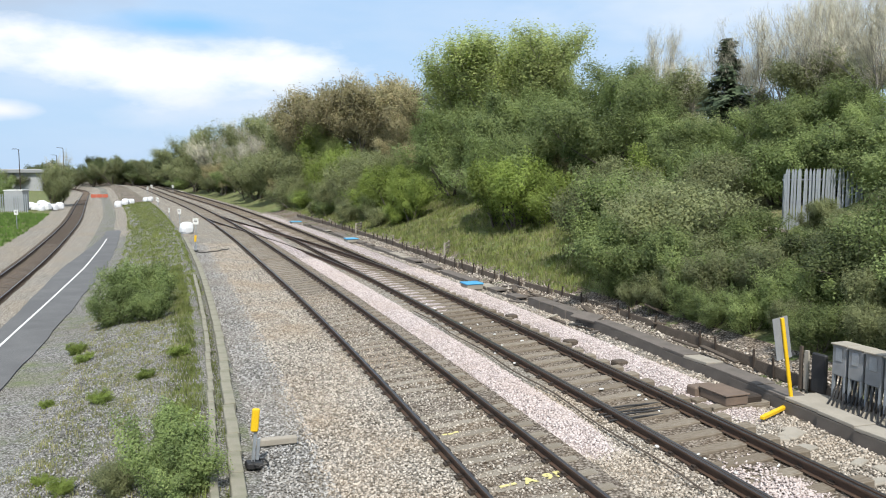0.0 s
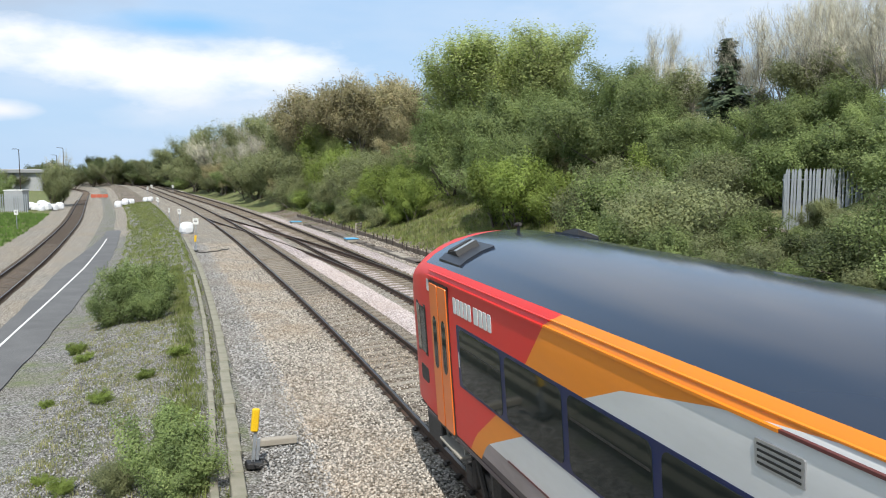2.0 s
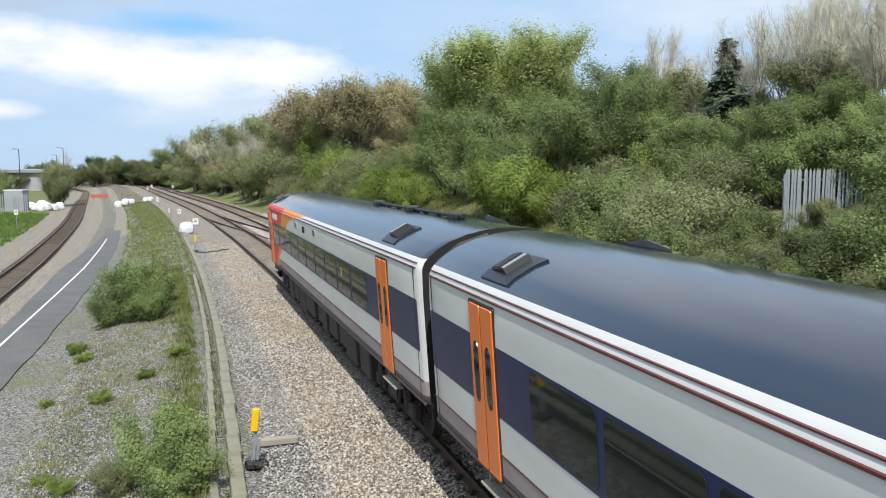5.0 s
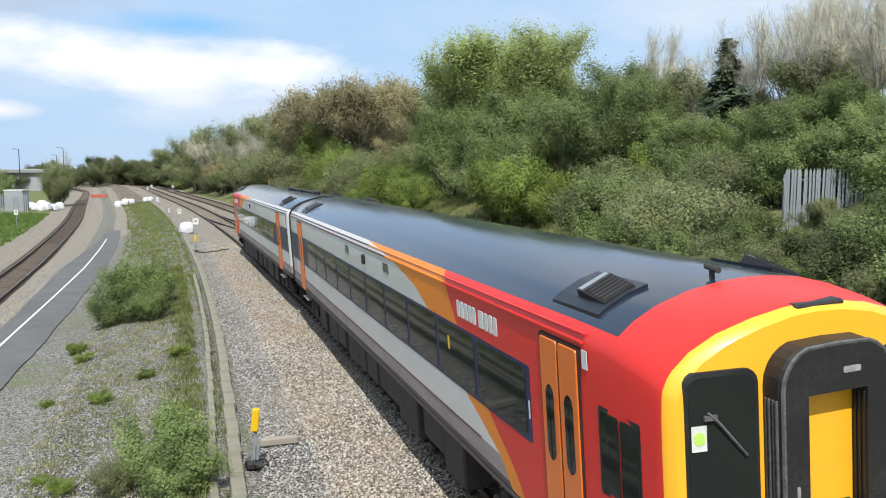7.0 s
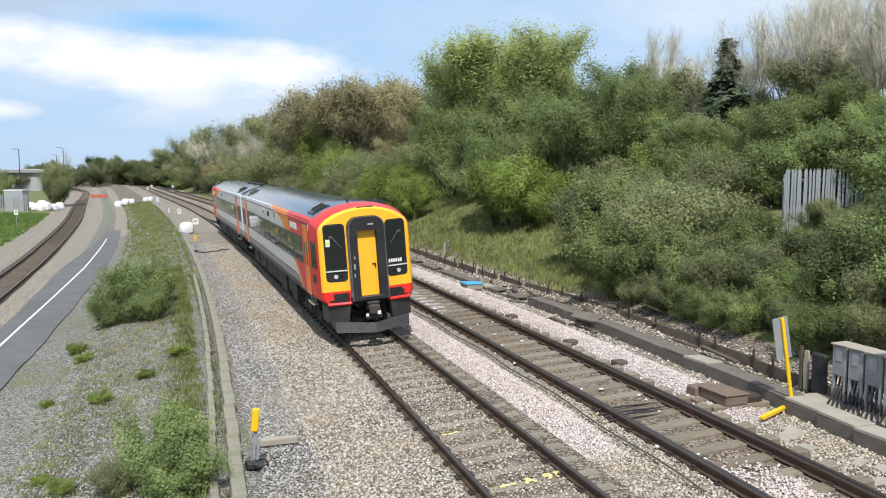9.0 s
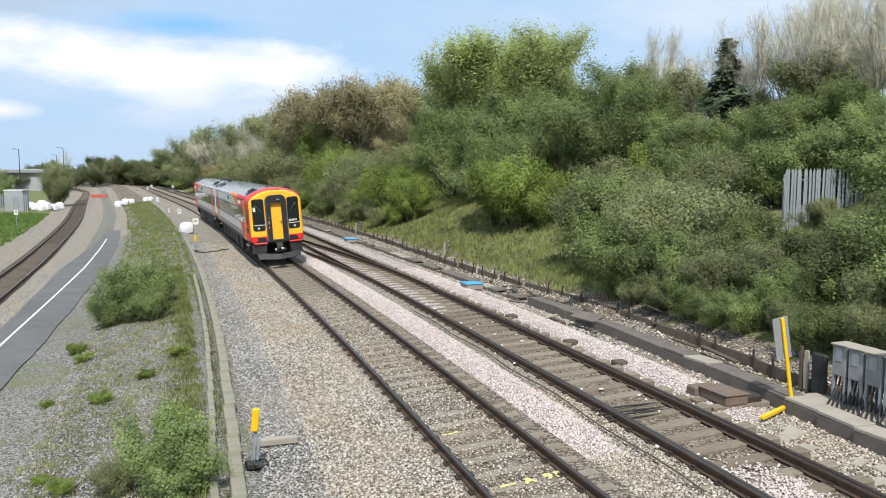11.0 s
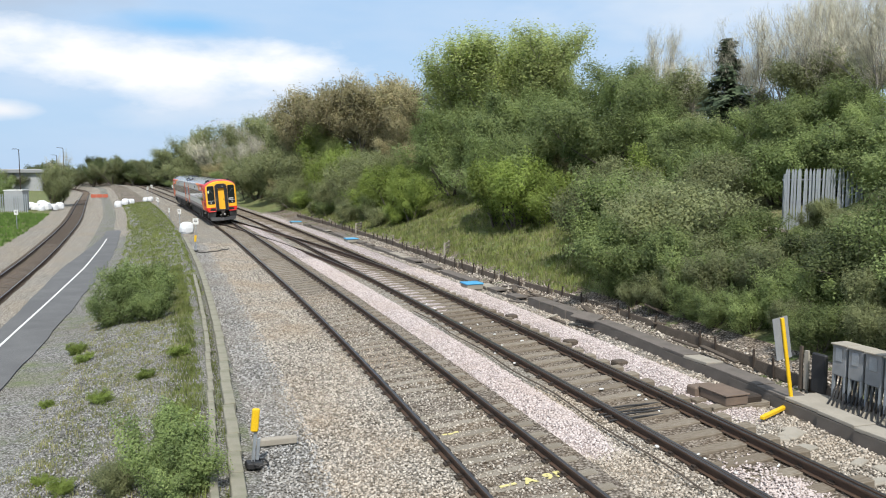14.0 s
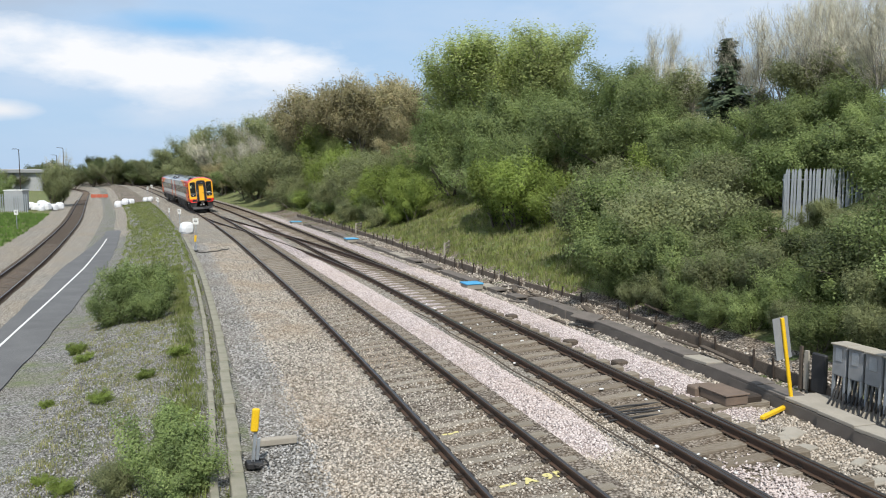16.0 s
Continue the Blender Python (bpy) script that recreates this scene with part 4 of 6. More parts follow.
    part("snow_plough", bowed(gg), P_plough, car, "dark grey snow plough")
    # horn and aerial on the roof, dark patch over the gangway
    gg = Geo()
    gg.tube([(-.2, 1.12, 3.70), (-.2, 1.12, 3.85)], .025, 8).tube([(-.2, 1.02, 3.86), (-.2, 1.20, 3.88)], .028, 8)
    part("horn", gg, P_under, car)
    gg = Geo()
    gg.box((.06, .20, 3.672), (.46, .20, .05), 0, .02)
    part("marker_hump", gg, P_hood, car)
    roof_pod(car, 1.42, 2.38, -1.16, -.66, "roof_vent", True, False)
    roof_pod(car, 1.42, 2.38, .66, 1.16, "roof_vent", True, False)
    roof_pod(car, 19.7, 20.55, -1.19, -.66, "roof_vent", True, True)
    roof_pod(car, 19.7, 20.55, .66, 1.19, "roof_vent", True, True)
    if pipe:
        gg = Geo()
        gg.tube([(-.15, 13.6, 3.845), (-.15, 20.4, 3.845)], .035, 8)
        for u in (14.2, 15.0, 15.9, 16.6, 18.1, 19.0, 20.0):
            gg.box((-.15, u, 3.82), (.11, .05, .06))
        part("exhaust_pipe", gg, P_hood, car, "black pipe along the roof")
        for u in (14.2, 17.3, 20.3):
            gg = Geo()
            gg.box((-.15, u - .2, 3.845), (.24, .42, .12), 0, .025)
            part("pipe_box", gg, P_hood, car)
    # inner end: gangway bellows and corner pipe
    gg = Geo()
    for k in range(5):
        gg.box((0, CAR_L + .03 + .065 * k, 2.35), (1.10 - .05 * (k % 2), .035, 2.35 - .05 * (k % 2)), 0, .012)
    part("bellows", gg, P_hood, car, "black folded gangway bellows")
    for sg in (-1, 1):
        gg = Geo()
        gg.tube([(sg * 1.12, CAR_L + .10, 1.15), (sg * 1.12, CAR_L + .10, 3.15), (sg * 1.0, CAR_L + .10, 3.36), (sg * .65, CAR_L + .10, 3.58), (sg * .2, CAR_L + .10, 3.68)], .075, 10)
        part("end_pipe", gg, P_under, car, "rusty exhaust pipe on the inner end")
    # underframe equipment
    rng = random.Random(4)
    u = 5.4
    while u < 17:
        w = rng.uniform(.8, 1.9)
        for sg in (-1, 1):
            gg = Geo()
            zz = rng.uniform(.34, .5)
            gg.box((sg * (1.08 - rng.uniform(0, .1)), u + w / 2, (1.12 + zz) / 2), (.40, w - .12, 1.1 - zz), 0, .03)
            part("equipment_box", gg, P_under, car)
        u += w
    gg = Geo()
    gg.box((0, CAR_L / 2, .85), (1.7, 11.5, .5), 0, .05)
    gg.box((0, CAR_L / 2, 1.06), (2.3, CAR_L - .6, .12))
    part("underframe", gg, P_under, car)
    for u0 in (1.95, 20.1):
        for sg in (-1, 1):
            gg = Geo()
            gg.box((sg * 1.28, u0, .92), (.16, .95, .035), 0, .008).box((sg * 1.25, u0 - .4, 1.03), (.03, .04, .22)).box((sg * 1.25, u0 + .4, 1.03), (.03, .04, .22))
            part("footstep", gg, M_conc, car)
    wheels = bogie(car, 3.285) + bogie(car, 19.285)
    return car, wheels


rear_car, rear_wheels = make_car(False)
lead_car, lead_wheels = make_car(True)

# distance of the rear cab face along the line over time
RUN = [-0.00017266664339225118, 0.006060449042502167, -0.07071385819908223, 0.497679772977383, 5.466562066970728, -43.29985169805316]


def run(t):
    slip = float(np.interp(t, [0, 0.5, 1.0, 1.5, 2.0, 2.5, 4.0, 6.5, 7.0, 8.0, 11.5, 16.0], [0.72, 0.42, 0.12, -0.16, -0.28, -0.36, -0.15, -0.14, -0.14, -0.22, -0.45, -0.60]))
    return float(np.polyval(RUN, t)) + slip - 0.5 * math.exp(-t / 4) + 0.12 * math.exp(-((t - 7) / 1.5) ** 2) - 0.20 * math.exp(-((t - 4.4) / 0.9) ** 2)


def car_pose(s_face, reverse):
    """Pose of a car whose bogies ride on the line; s_face: where its rear end stands."""
    a, b = at(s_face + 3.285), at(s_face + 19.285)
    d = (b - a).normalized()
    n = Vector((d.y, -d.x, 0))
    side = n * math.cos(CANT) + Vector((0, 0, math.sin(CANT)))
    up = side.cross(d)
    o = a - d * 3.285 - side * 0.03
    if reverse:
        o, side, d = o + d * CAR_L, -side, -d
    m = Matrix((side, d, up)).transposed().to_4x4()
    m.translation = o
    return m


def motions():
    ts = [round(0.25 * k, 3) for k in range(65)]
    walk(rear_car, [(t, car_pose(run(t), False)) for t in ts])
    walk(lead_car, [(t, car_pose(run(t) + CAR_L + GAP, True)) for t in ts])
    for wheels, sense in ((rear_wheels, -1), (lead_wheels, 1)):
        for w, u in wheels:
            rows = []
            for k in range(481):
                t = k / 30
                a = sense * (run(t) - run(0)) / 0.42
                rows.append((t, pose(0, u, .42, math.degrees(a) % 360, 0, 0)))
            walk(w, rows)

# ---- plants ----
def leaf_mesh(name, mat, pos, hub, size, rng, slim=0.55, long=1.0):
    """Many small leaves: each a folded four-cornered blade of its own."""
    n = len(pos)
    unit = lambda q: q / (np.linalg.norm(q, axis=1)[:, None] + 1e-9)
    out = unit(pos - np.array([0, 0, np.median(pos[:, 2]) * 0.75]))
    nrm = unit(out * 0.5 + unit(pos - hub) * 0.75 + np.array([0, 0, 0.25]) + rng.normal(size=(n, 3)) * 0.38)
    a = rng.normal(size=(n, 3))
    if slim < 0.3:
        a = unit(out + np.array([0, 0, 0.9]) + a * 0.45)
    a = unit(a - nrm * np.sum(a * nrm, 1)[:, None])
    b = np.cross(nrm, a)
    sz = size * rng.uniform(0.6, 1.35, n)[:, None]
    v = np.stack([pos - a * sz * long, pos + b * sz * slim, pos + a * sz * long, pos - b * sz * slim], 1).reshape(-1, 3)
    me = bpy.data.meshes.new(name)
    me.vertices.add(4 * n)
    me.vertices.foreach_set("co", v.ravel())
    me.loops.add(4 * n)
    me.loops.foreach_set("vertex_index", np.arange(4 * n))
    me.polygons.add(n)
    me.polygons.foreach_set("loop_start", np.arange(n) * 4)
    me.polygons.foreach_set("loop_total", np.full(n, 4))
    me.materials.append(mat)
    me.update()
    me.validate()
    return me


def limbs(rng, height, spread, stems, levels, r0, up=0.55, forks=3):
    """Tapered stems that fork; returns the wood and the points along the fine twigs."""
    g, tips = Geo(), []

    def grow(p, v, length, r, level):
        pts, q, w = [p], Vector(p), Vector(v)
        n = 4 if level < 2 else 3
        for k in range(n):
            w = (w + Vector(rng.normal(size=3)) * 0.16 + Vector((0, 0, 0.06))).normalized()
            q = q + w * length / n
            pts.append(q.copy())
        g.tube(pts, [r * (1 - 0.6 * k / n) for k in range(n + 1)], 6 if level == 0 else (4 if level == 1 else 3), 0, False)
        if level >= levels - 1:
            tips.extend([tuple(x) for x in pts[1:]])
        if level >= levels:
            return
        for k in range(forks + (1 if level == 0 else 0)):
            i = rng.integers(1, n + 1)
            side = Vector(rng.normal(size=3))
            side.z = abs(side.z) * 0.5
            side.normalize()
            d = (w * up + side * (1 - up) * spread).normalized()
            grow(pts[i], d, length * rng.uniform(0.5, 0.72), r * 0.5, level + 1)
        grow(pts[-1], w, length * 0.6, r * 0.45, level + 1)

    for k in range(stems):
        a = 2 * math.pi * (k + rng.uniform(0, 0.6)) / stems
        lean = 0.0 if stems == 1 else rng.uniform(0.2, 0.65) * spread
        grow(Vector((0.12 * math.cos(a) * (stems > 1), 0.12 * math.sin(a) * (stems > 1), -0.15)), Vector((math.cos(a) * lean, math.sin(a) * lean, 1)).normalized(), height * 0.42, r0, 0)
    return g, np.array(tips)


def crown_points(rng, tips, per, rad, flatten=1.0):
    ball = rng.normal(size=(len(tips) * per, 3))
    ball *= (rng.random(len(ball)) ** 0.4 * 1.55 / np.linalg.norm(ball, axis=1))[:, None]
    pts = np.repeat(tips, per, 0) + ball * rad * np.array([1, 1, flatten])
    keep = pts[:, 2] > 0.05
    return pts[keep], np.repeat(tips, per, 0)[keep]


def variant(kind, seed):
    """Wood and crown meshes of one plant, as (height, wood mesh, crown mesh)."""
    rng = np.random.default_rng(seed)
    if kind == "shrub":          # dense hawthorn-like bush, about 3 m
        g, tips = limbs(rng, 3.0, 1.0, 6, 2, 0.045, 0.5, 3)
        pts, hub = crown_points(rng, tips, max(1, int(19000 / len(tips))), 0.20)
        size, h = 0.036, 3.0
    elif kind == "tree":         # broadleaf, about 7 m
        g, tips = limbs(rng, 7.0, 0.95, 2, 3, 0.11, 0.55, 3)
        if len(tips) > 1100:
            tips = tips[rng.permutation(len(tips))[:1100]]
        pts, hub = crown_points(rng, tips, max(1, int(21000 / len(tips))), 0.38)
        size, h = 0.064, 7.0
    elif kind == "birch":        # light, upswept, sparse leaf
        g, tips = limbs(rng, 8.0, 0.7, 1, 3, 0.10, 0.7, 4)
        pts, hub = crown_points(rng, tips, max(1, int(12000 / len(tips))), 0.38, 1.4)
        size, h = 0.052, 8.0
    elif kind == "bare":         # many fine twigs, hardly a leaf
        g, tips = limbs(rng, 8.0, 0.75, 2, 4, 0.085, 0.66, 3)
        pts, hub = crown_points(rng, tips[rng.permutation(len(tips))[:1500]], 3, 0.22, 1.4)
        size, h = 0.10, 8.0
    elif kind == "conifer":
        g = Geo()
        g.tube([(0, 0, -.2), (0, 0, 3), (0.05, 0, 6.4)], [.12, .08, .01], 6)
        pts = []
        for k in range(110):
            z = 0.6 + 5.8 * (k / 110)
            a, ln = rng.uniform(0, 6.28), (6.6 - z) * 0.30 * rng.uniform(0.6, 1.15)
            e = (ln * math.cos(a), ln * math.sin(a), z - 0.12 * ln)
            g.tube([(0, 0, z), e], [.02, .004], 3, 0, False)
            for q in range(60):
                f = rng.uniform(0.1, 1)
                pts.append((e[0] * f + rng.normal() * .1, e[1] * f + rng.normal() * .1, z + (e[2] - z) * f + rng.normal() * .09))
        pts = np.array(pts)
        hub = pts * np.array([0.55, 0.55, 1]) - np.array([0, 0, 0.15])
        size, h = 0.09, 6.6
    if kind in ("shrub", "tree", "birch"):
        # upright sprigs that break the outline
        k = {"shrub": 240, "tree": 260, "birch": 300}[kind]
        pick = tips[rng.integers(0, len(tips), k)]
        out = pick - np.array([0, 0, np.median(tips[:, 2]) * 0.6])
        out /= np.linalg.norm(out, axis=1)[:, None] + 1e-9
        grow = (out * 0.6 + np.array([0, 0, 0.9]) + rng.normal(size=(k, 3)) * 0.3) * h * (0.085 if kind != "birch" else 0.045)
        f = rng.random((k, 18)) ** 1.4
        line = pick[:, None] + grow[:, None] * f[..., None] + rng.normal(size=(k, 18, 3)) * 0.007 * h
        pts = np.concatenate([pts, line.reshape(-1, 3)])
        hub = np.concatenate([hub, np.repeat(pick, 18, 0)])
    top = np.percentile(pts[:, 2], 99.3)
    rad = np.percentile(np.hypot(pts[:, 0], pts[:, 1]), 96)
    return g, pts, hub, size, float(top), float(rad), rng


PLANTS = {}


def plant_kind(key, kind, seeds, leaf, wood, long=1.0, slim=0.55):
    out = []
    for sd in seeds:
        g, pts, hub, size, top, rad, rng = variant(kind, sd)
        out.append((top, g.mesh("trunk", wood, True), leaf_mesh("crown", leaf, pts, hub, size, rng, slim, long), rad))
    PLANTS[key] = out


plant_kind("fresh", "shrub", (11, 12, 13), M_leaf_fresh, M_bark)
plant_kind("olive", "shrub", (21, 22, 23), M_leaf_olive, M_bark)
plant_kind("laurel", "shrub", (61, 62), M_leaf_green, M_bark)
plant_kind("sallow", "shrub", (63, 64), M_leaf_grey, M_bark)
plant_kind("shade_bush", "shrub", (65, 66), M_leaf_deep, M_bark)
plant_kind("green", "tree", (31, 32, 33), M_leaf_green, M_bark)
plant_kind("olivetree", "tree", (34, 35), M_leaf_olive, M_bark)
plant_kind("brown", "tree", (41, 42), M_leaf_brown, M_bark)
plant_kind("willow", "birch", (51, 52, 53), M_leaf_pale, M_birch)
plant_kind("bare", "bare", (71, 72, 73), M_twig, M_birch, 3.4, 0.055)
plant_kind("deep", "tree", (91, 92), M_leaf_deep, M_bark)
plant_kind("conifer", "conifer", (81,), M_leaf_dark, M_bark, 1.5)
prng = random.Random(9)


def plant(key, name, label, s, d, height, wide=1.0, group="trees on the bank", z=None, i=None):
    top, wood, crown, rad = PLANTS[key][prng.randrange(len(PLANTS[key])) if i is None else i]
    k = height / top
    zz = float(ground_z(s, d)) if z is None else z
    p = at(s, d, zz - 0.05)
    ob = thing(name, label, "tree" if "tree" in name or name in ("birch", "conifer") else "bush", pose(p.x, p.y, p.z, prng.uniform(-3, 3), prng.uniform(-3, 3), prng.uniform(0, 360)), group)
    ob.scale = (k * wide, k * wide, k)
    part("trunk", wood, None, ob)
    part("crown", crown, None, ob)
    return ob


for s, d, h in [(72, 18.9, 10.4), (69, 20.1, 9.9), (66, 21.5, 10.6), (63, 23.3, 9.7), (61, 24.9, 8.4), (57, 24.4, 6.4), (68, 24, 10.2), (64, 20, 8.5), (74, 21, 9.0), (70.5, 22, 9.6), (60, 22, 8.0), (66, 25.5, 10.2), (65, 22.3, 10.4), (66, 23.2, 10.0), (70, 20.6, 9.7), (62, 24.2, 9.3)]:
    plant("willow", "birch", "tall pale green tree in young spring leaf on the bank", s, d, h, 1.45)
for s, d, h in [(46, 19.8, 5.6), (51, 18.8, 4.9), (55, 17.9, 6.2), (60, 14.9, 6.5), (53, 14.3, 5.7), (46, 12.6, 4.8), (44, 13.9, 4.5), (41, 15.5, 4.9), (39, 16.1, 5.7), (36, 16.4, 4.5), (36, 17.6, 3.6), (32, 18.3, 3.2), (30, 18.5, 3.7), (29, 19.5, 3.8), (28, 20.3, 3.1), (25, 18.7, 2.5), (33, 16, 3.4), (58, 19.5, 6.2), (50, 22.5, 6), (64, 16.5, 6.2)]:
    plant("green", "bank_tree", "mid green leafy tree on the bank", s, d, h, 1.05)
for s, d, h in [(113, 14.4, 10.3), (105, 14.6, 11.2), (100, 16.0, 10.8), (91, 16.9, 10.2), (83, 17.7, 9.2), (78, 18.2, 7.9), (87, 19, 9.5), (96, 19.5, 10.5)]:
    plant("brown", "budding_tree", "brown budding tree not yet in leaf", s, d, h, 1.0)
for s, d, h in [(184, 7.4, 11.7), (172, 9.5, 12.1), (161, 11.2, 12.4), (144, 12.5, 10.5), (132, 14.0, 9.8), (120, 13.9, 10.4), (126, 16, 10), (151, 15, 11)]:
    plant("bare" if s in (161, 144, 132) else "olivetree", "bank_tree", "dull olive tree among bare branches on the bank", s, d, h, 1.1)
for s, d, h in [(52, 25.5, 6.3), (50, 25.4, 7.4), (48, 25.7, 7.0), (46, 25.7, 5.6), (39, 24.4, 6.5), (38, 25.0, 7.1), (36, 24.9, 7.0), (34, 24.7, 6.9), (32, 24.4, 6.8), (35, 28, 7.5), (31, 27, 7.3), (29, 25, 6.6), (28, 23, 7.6), (33, 22.5, 7.4), (41, 26, 6.8), (30, 29, 8.5)]:
    plant("bare", "bare_tree", "leafless grey-brown tree with fine twigs", s, d, h * 1.04, 0.9)
for s, d, h in [(42.5, 25.5, 3.4), (38.5, 25.6, 3.2), (34.5, 23.6, 4.3), (32.5, 24, 4.4), (45, 24.2, 4.7), (48.5, 24.2, 5.0)]:
    plant("olivetree", "bank_tree", "low olive green tree below the bare crowns", s, d, h, 1.25)
for s, d, h in [(97, 14.2, 8.2), (94, 14.6, 7.4), (101, 13.6, 7.0)]:
    plant("willow", "birch", "yellow-green tree in young leaf among brown ones", s, d, h, 1.5)
plant("conifer", "conifer", "dark green conifer among bare trees", 40, 23.5, 5.9, 1.55)
for s, d, h in [(61, 10.6, 4.0), (66, 10.6, 3.7), (57, 10.9, 3.2), (44, 11.9, 3.6), (42, 12.1, 3.8), (40, 12.7, 2.9), (86, 10.7, 5.6), (80, 11.6, 5.4), (100, 14.4, 8.6)]:
    plant("fresh", "bush", "bright fresh green bush on the bank", s, d, h, 1.0 if h < 5 else 0.7)
for s, d, h in [(32, 11.4, 3.1), (30, 11.5, 3.3), (28, 11.2, 2.9), (26, 11.0, 3.1), (26, 12.5, 2.2), (24, 12.2, 1.8), (25, 9.6, 2.3), (34, 12.2, 1.8), (22, 12.7, 1.2), (20, 12.2, 1.2), (17.3, 12.6, 2.8), (21, 13.2, 1.4), (108, 9.8, 6.4), (119, 9.5, 6.2), (97, 10.4, 5.2), (73, 10.2, 3.3), (75, 11.9, 4.7), (79, 9.8, 3.1), (95, 9.2, 3.4), (55, 15.5, 3.6), (53, 15.0, 3.0), (38, 14.8, 2.3), (23, 10.4, 1.9), (21, 10.6, 1.7), (18, 11.4, 2.3), (17, 10.3, 1.6), (27.5, 10.0, 2.6), (29.5, 10.2, 2.5), (23.5, 9.7, 1.8), (31, 13.5, 2.2), (19.5, 9.9, 1.5), (16, 11.5, 2.4), (27, 16.5, 2.4), (29, 14.8, 2.6), (31, 15.5, 2.8), (33, 14, 2.4), (35.5, 14.2, 2.8), (27, 9.1, 1.2), (25.3, 8.9, .9), (24, 9.0, 1.3), (22.6, 9.1, 1.2), (21.2, 9.0, 1.1), (19.9, 9.2, 1.2), (18.6, 9.3, 1.1), (17.4, 9.2, 1.2), (16.2, 9.4, 1.3), (15.2, 9.6, 1.3), (28.2, 9.7, 1.6), (22, 9.8, 1.6), (20.5, 10.1, 1.7)]:
    key = "laurel" if s < 36 and prng.random() < 0.5 else "olive"
    plant(key, "bush", "olive green scrubby bush on the bank" if key == "olive" else "green leafy bush on the bank", s, d, h, 1.12)
rr = random.Random(31)
for k in range(58):
    s = 36 + k * 2.55 + rr.uniform(-1, 1)
    d = rr.uniform(13.0, 20) if s > 62 else rr.uniform(15, 20)
    plant(rr.choice(["olive", "olive", "green", "fresh", "olivetree", "brown"]), "bush", "spring green scrub on the wooded bank", s, d, rr.uniform(2.6, 4.2) * (1.0 + max(0, s - 90) / 110), 1.15)
for k in range(26):
    s = 100 + k * 4.3 + rr.uniform(-1.5, 1.5)
    plant(rr.choice(["olivetree", "olive", "brown", "green"]), "bush", "dull green lineside scrub", s, rr.uniform(8.6, 12), rr.uniform(2.8, 5.2), 1.2)
for k in range(34):
    s = 190 + 5.2 * k + rr.uniform(-2, 2)
    plant(rr.choice(["olivetree", "green", "brown", "olivetree"]), "far_tree", "dark distant tree beyond the curve", s, rr.uniform(8.5, 20) + (3 if k % 2 else 0), rr.uniform(4.5, 8.5), 1.3, "distant trees")
for k in range(30):
    s = 215 + 4 * k + rr.uniform(-2, 2)
    plant("deep", "far_tree", "dark distant hedge tree beyond the curve", s, rr.uniform(-24, -18) if k % 3 == 0 and k > 10 else rr.uniform(6.5, 9), rr.uniform(5.0, 7.5), 1.7, "distant trees")
for k in range(14):
    s = 262 + 6 * k + rr.uniform(-2, 2)
    plant(rr.choice(["deep", "olivetree"]), "far_tree", "distant tree beyond the single track", s, -24 - rr.uniform(0, 14), rr.uniform(3.5, 5.5), 1.4, "distant trees")
for s, d, h in [(287, -14.5, 7.6), (277, -9.6, 7.8), (270, -5.0, 7.5), (257, -0.8, 6.7), (250, 4.8, 8.1), (228, 7.5, 9.5), (208, 8.5, 10.4), (280, -1, 8), (300, -20, 8), (262, 6, 8), (240, 10, 9), (320, -16, 9), (305, -6, 9)]:
    plant(rr.choice(["deep", "deep", "olivetree"]), "far_tree", "dark distant tree beyond the curve", s, d, h, 1.3, "distant trees")
for s, d, h in [(160, -18.0, 7.4), (162, -17.2, 8.0)]:
    plant("olive", "lineside_tree", "dense olive green tree beside the single track", s, d, h * 0.9, 0.85, "trees by the single track")
plant("bare", "bare_tree", "bare twigs rising behind the lineside tree", 164, -17.6, 9.4, 0.5, "trees by the single track")
for s, d, h in [(150, -27.5, 6.0), (154, -30, 6.5), (158, -26, 5.0)]:
    plant("laurel", "lineside_tree", "green tree behind the yard fence", s, d, h, 0.9, "trees by the single track")
for k in range(30):
    plant(rr.choice(["olive", "laurel", "olive"]), "far_bush", "dull green hedge bush beyond the curve", 206 + 3.6 * k + rr.uniform(-1, 1), float(np.interp(k, [0, 12, 20, 30], [9, 6.5, 1, -17])) + rr.uniform(-1, 1), rr.uniform(3.0, 4.6), 1.5, "distant trees")
for s, d, h in [(22.9, 14.6, .9), (23.5, 14.9, 1.1), (24.2, 15.0, .9), (20.6, 15.2, 1.5), (21.4, 15.4, 1.3)]:
    plant("olive", "bush", "low olive scrub in front of the fence", s, d, h, 1.2)
for s, d, h in [(25.2, 18.0, 2.4), (26.6, 17.6, 2.7), (24.2, 18.6, 2.6), (27.8, 16.6, 2.4), (22.8, 18.8, 2.6)]:
    plant("laurel", "bush", "green leafy bush behind the fence", s, d, h, 1.25)
for k in range(26):
    s = 58 + 2.1 * k + rr.uniform(-1, 1)
    plant(rr.choice(["olive", "laurel", "olive", "fresh"]), "bush", "low scrub at the foot of the bank", s, rr.uniform(9.0, 10.2), rr.uniform(.9, 2.0), 1.25)
# bushes beyond d 10.8 carry the hollow's shade in their leaf colour
for s, d, h in [(19.6, 11.6, 1.7), (17.8, 11.0, 2.0), (16.2, 10.6, 2.0), (20.8, 10.6, 1.5), (18.6, 10.2, 1.5)]:
    plant("shade_bush" if d > 10.8 else "laurel", "bush", "bush in dark leaf colour standing for shade low on the bank" if d > 10.8 else "green leafy bush low on the bank", s, d, h, 1.3)
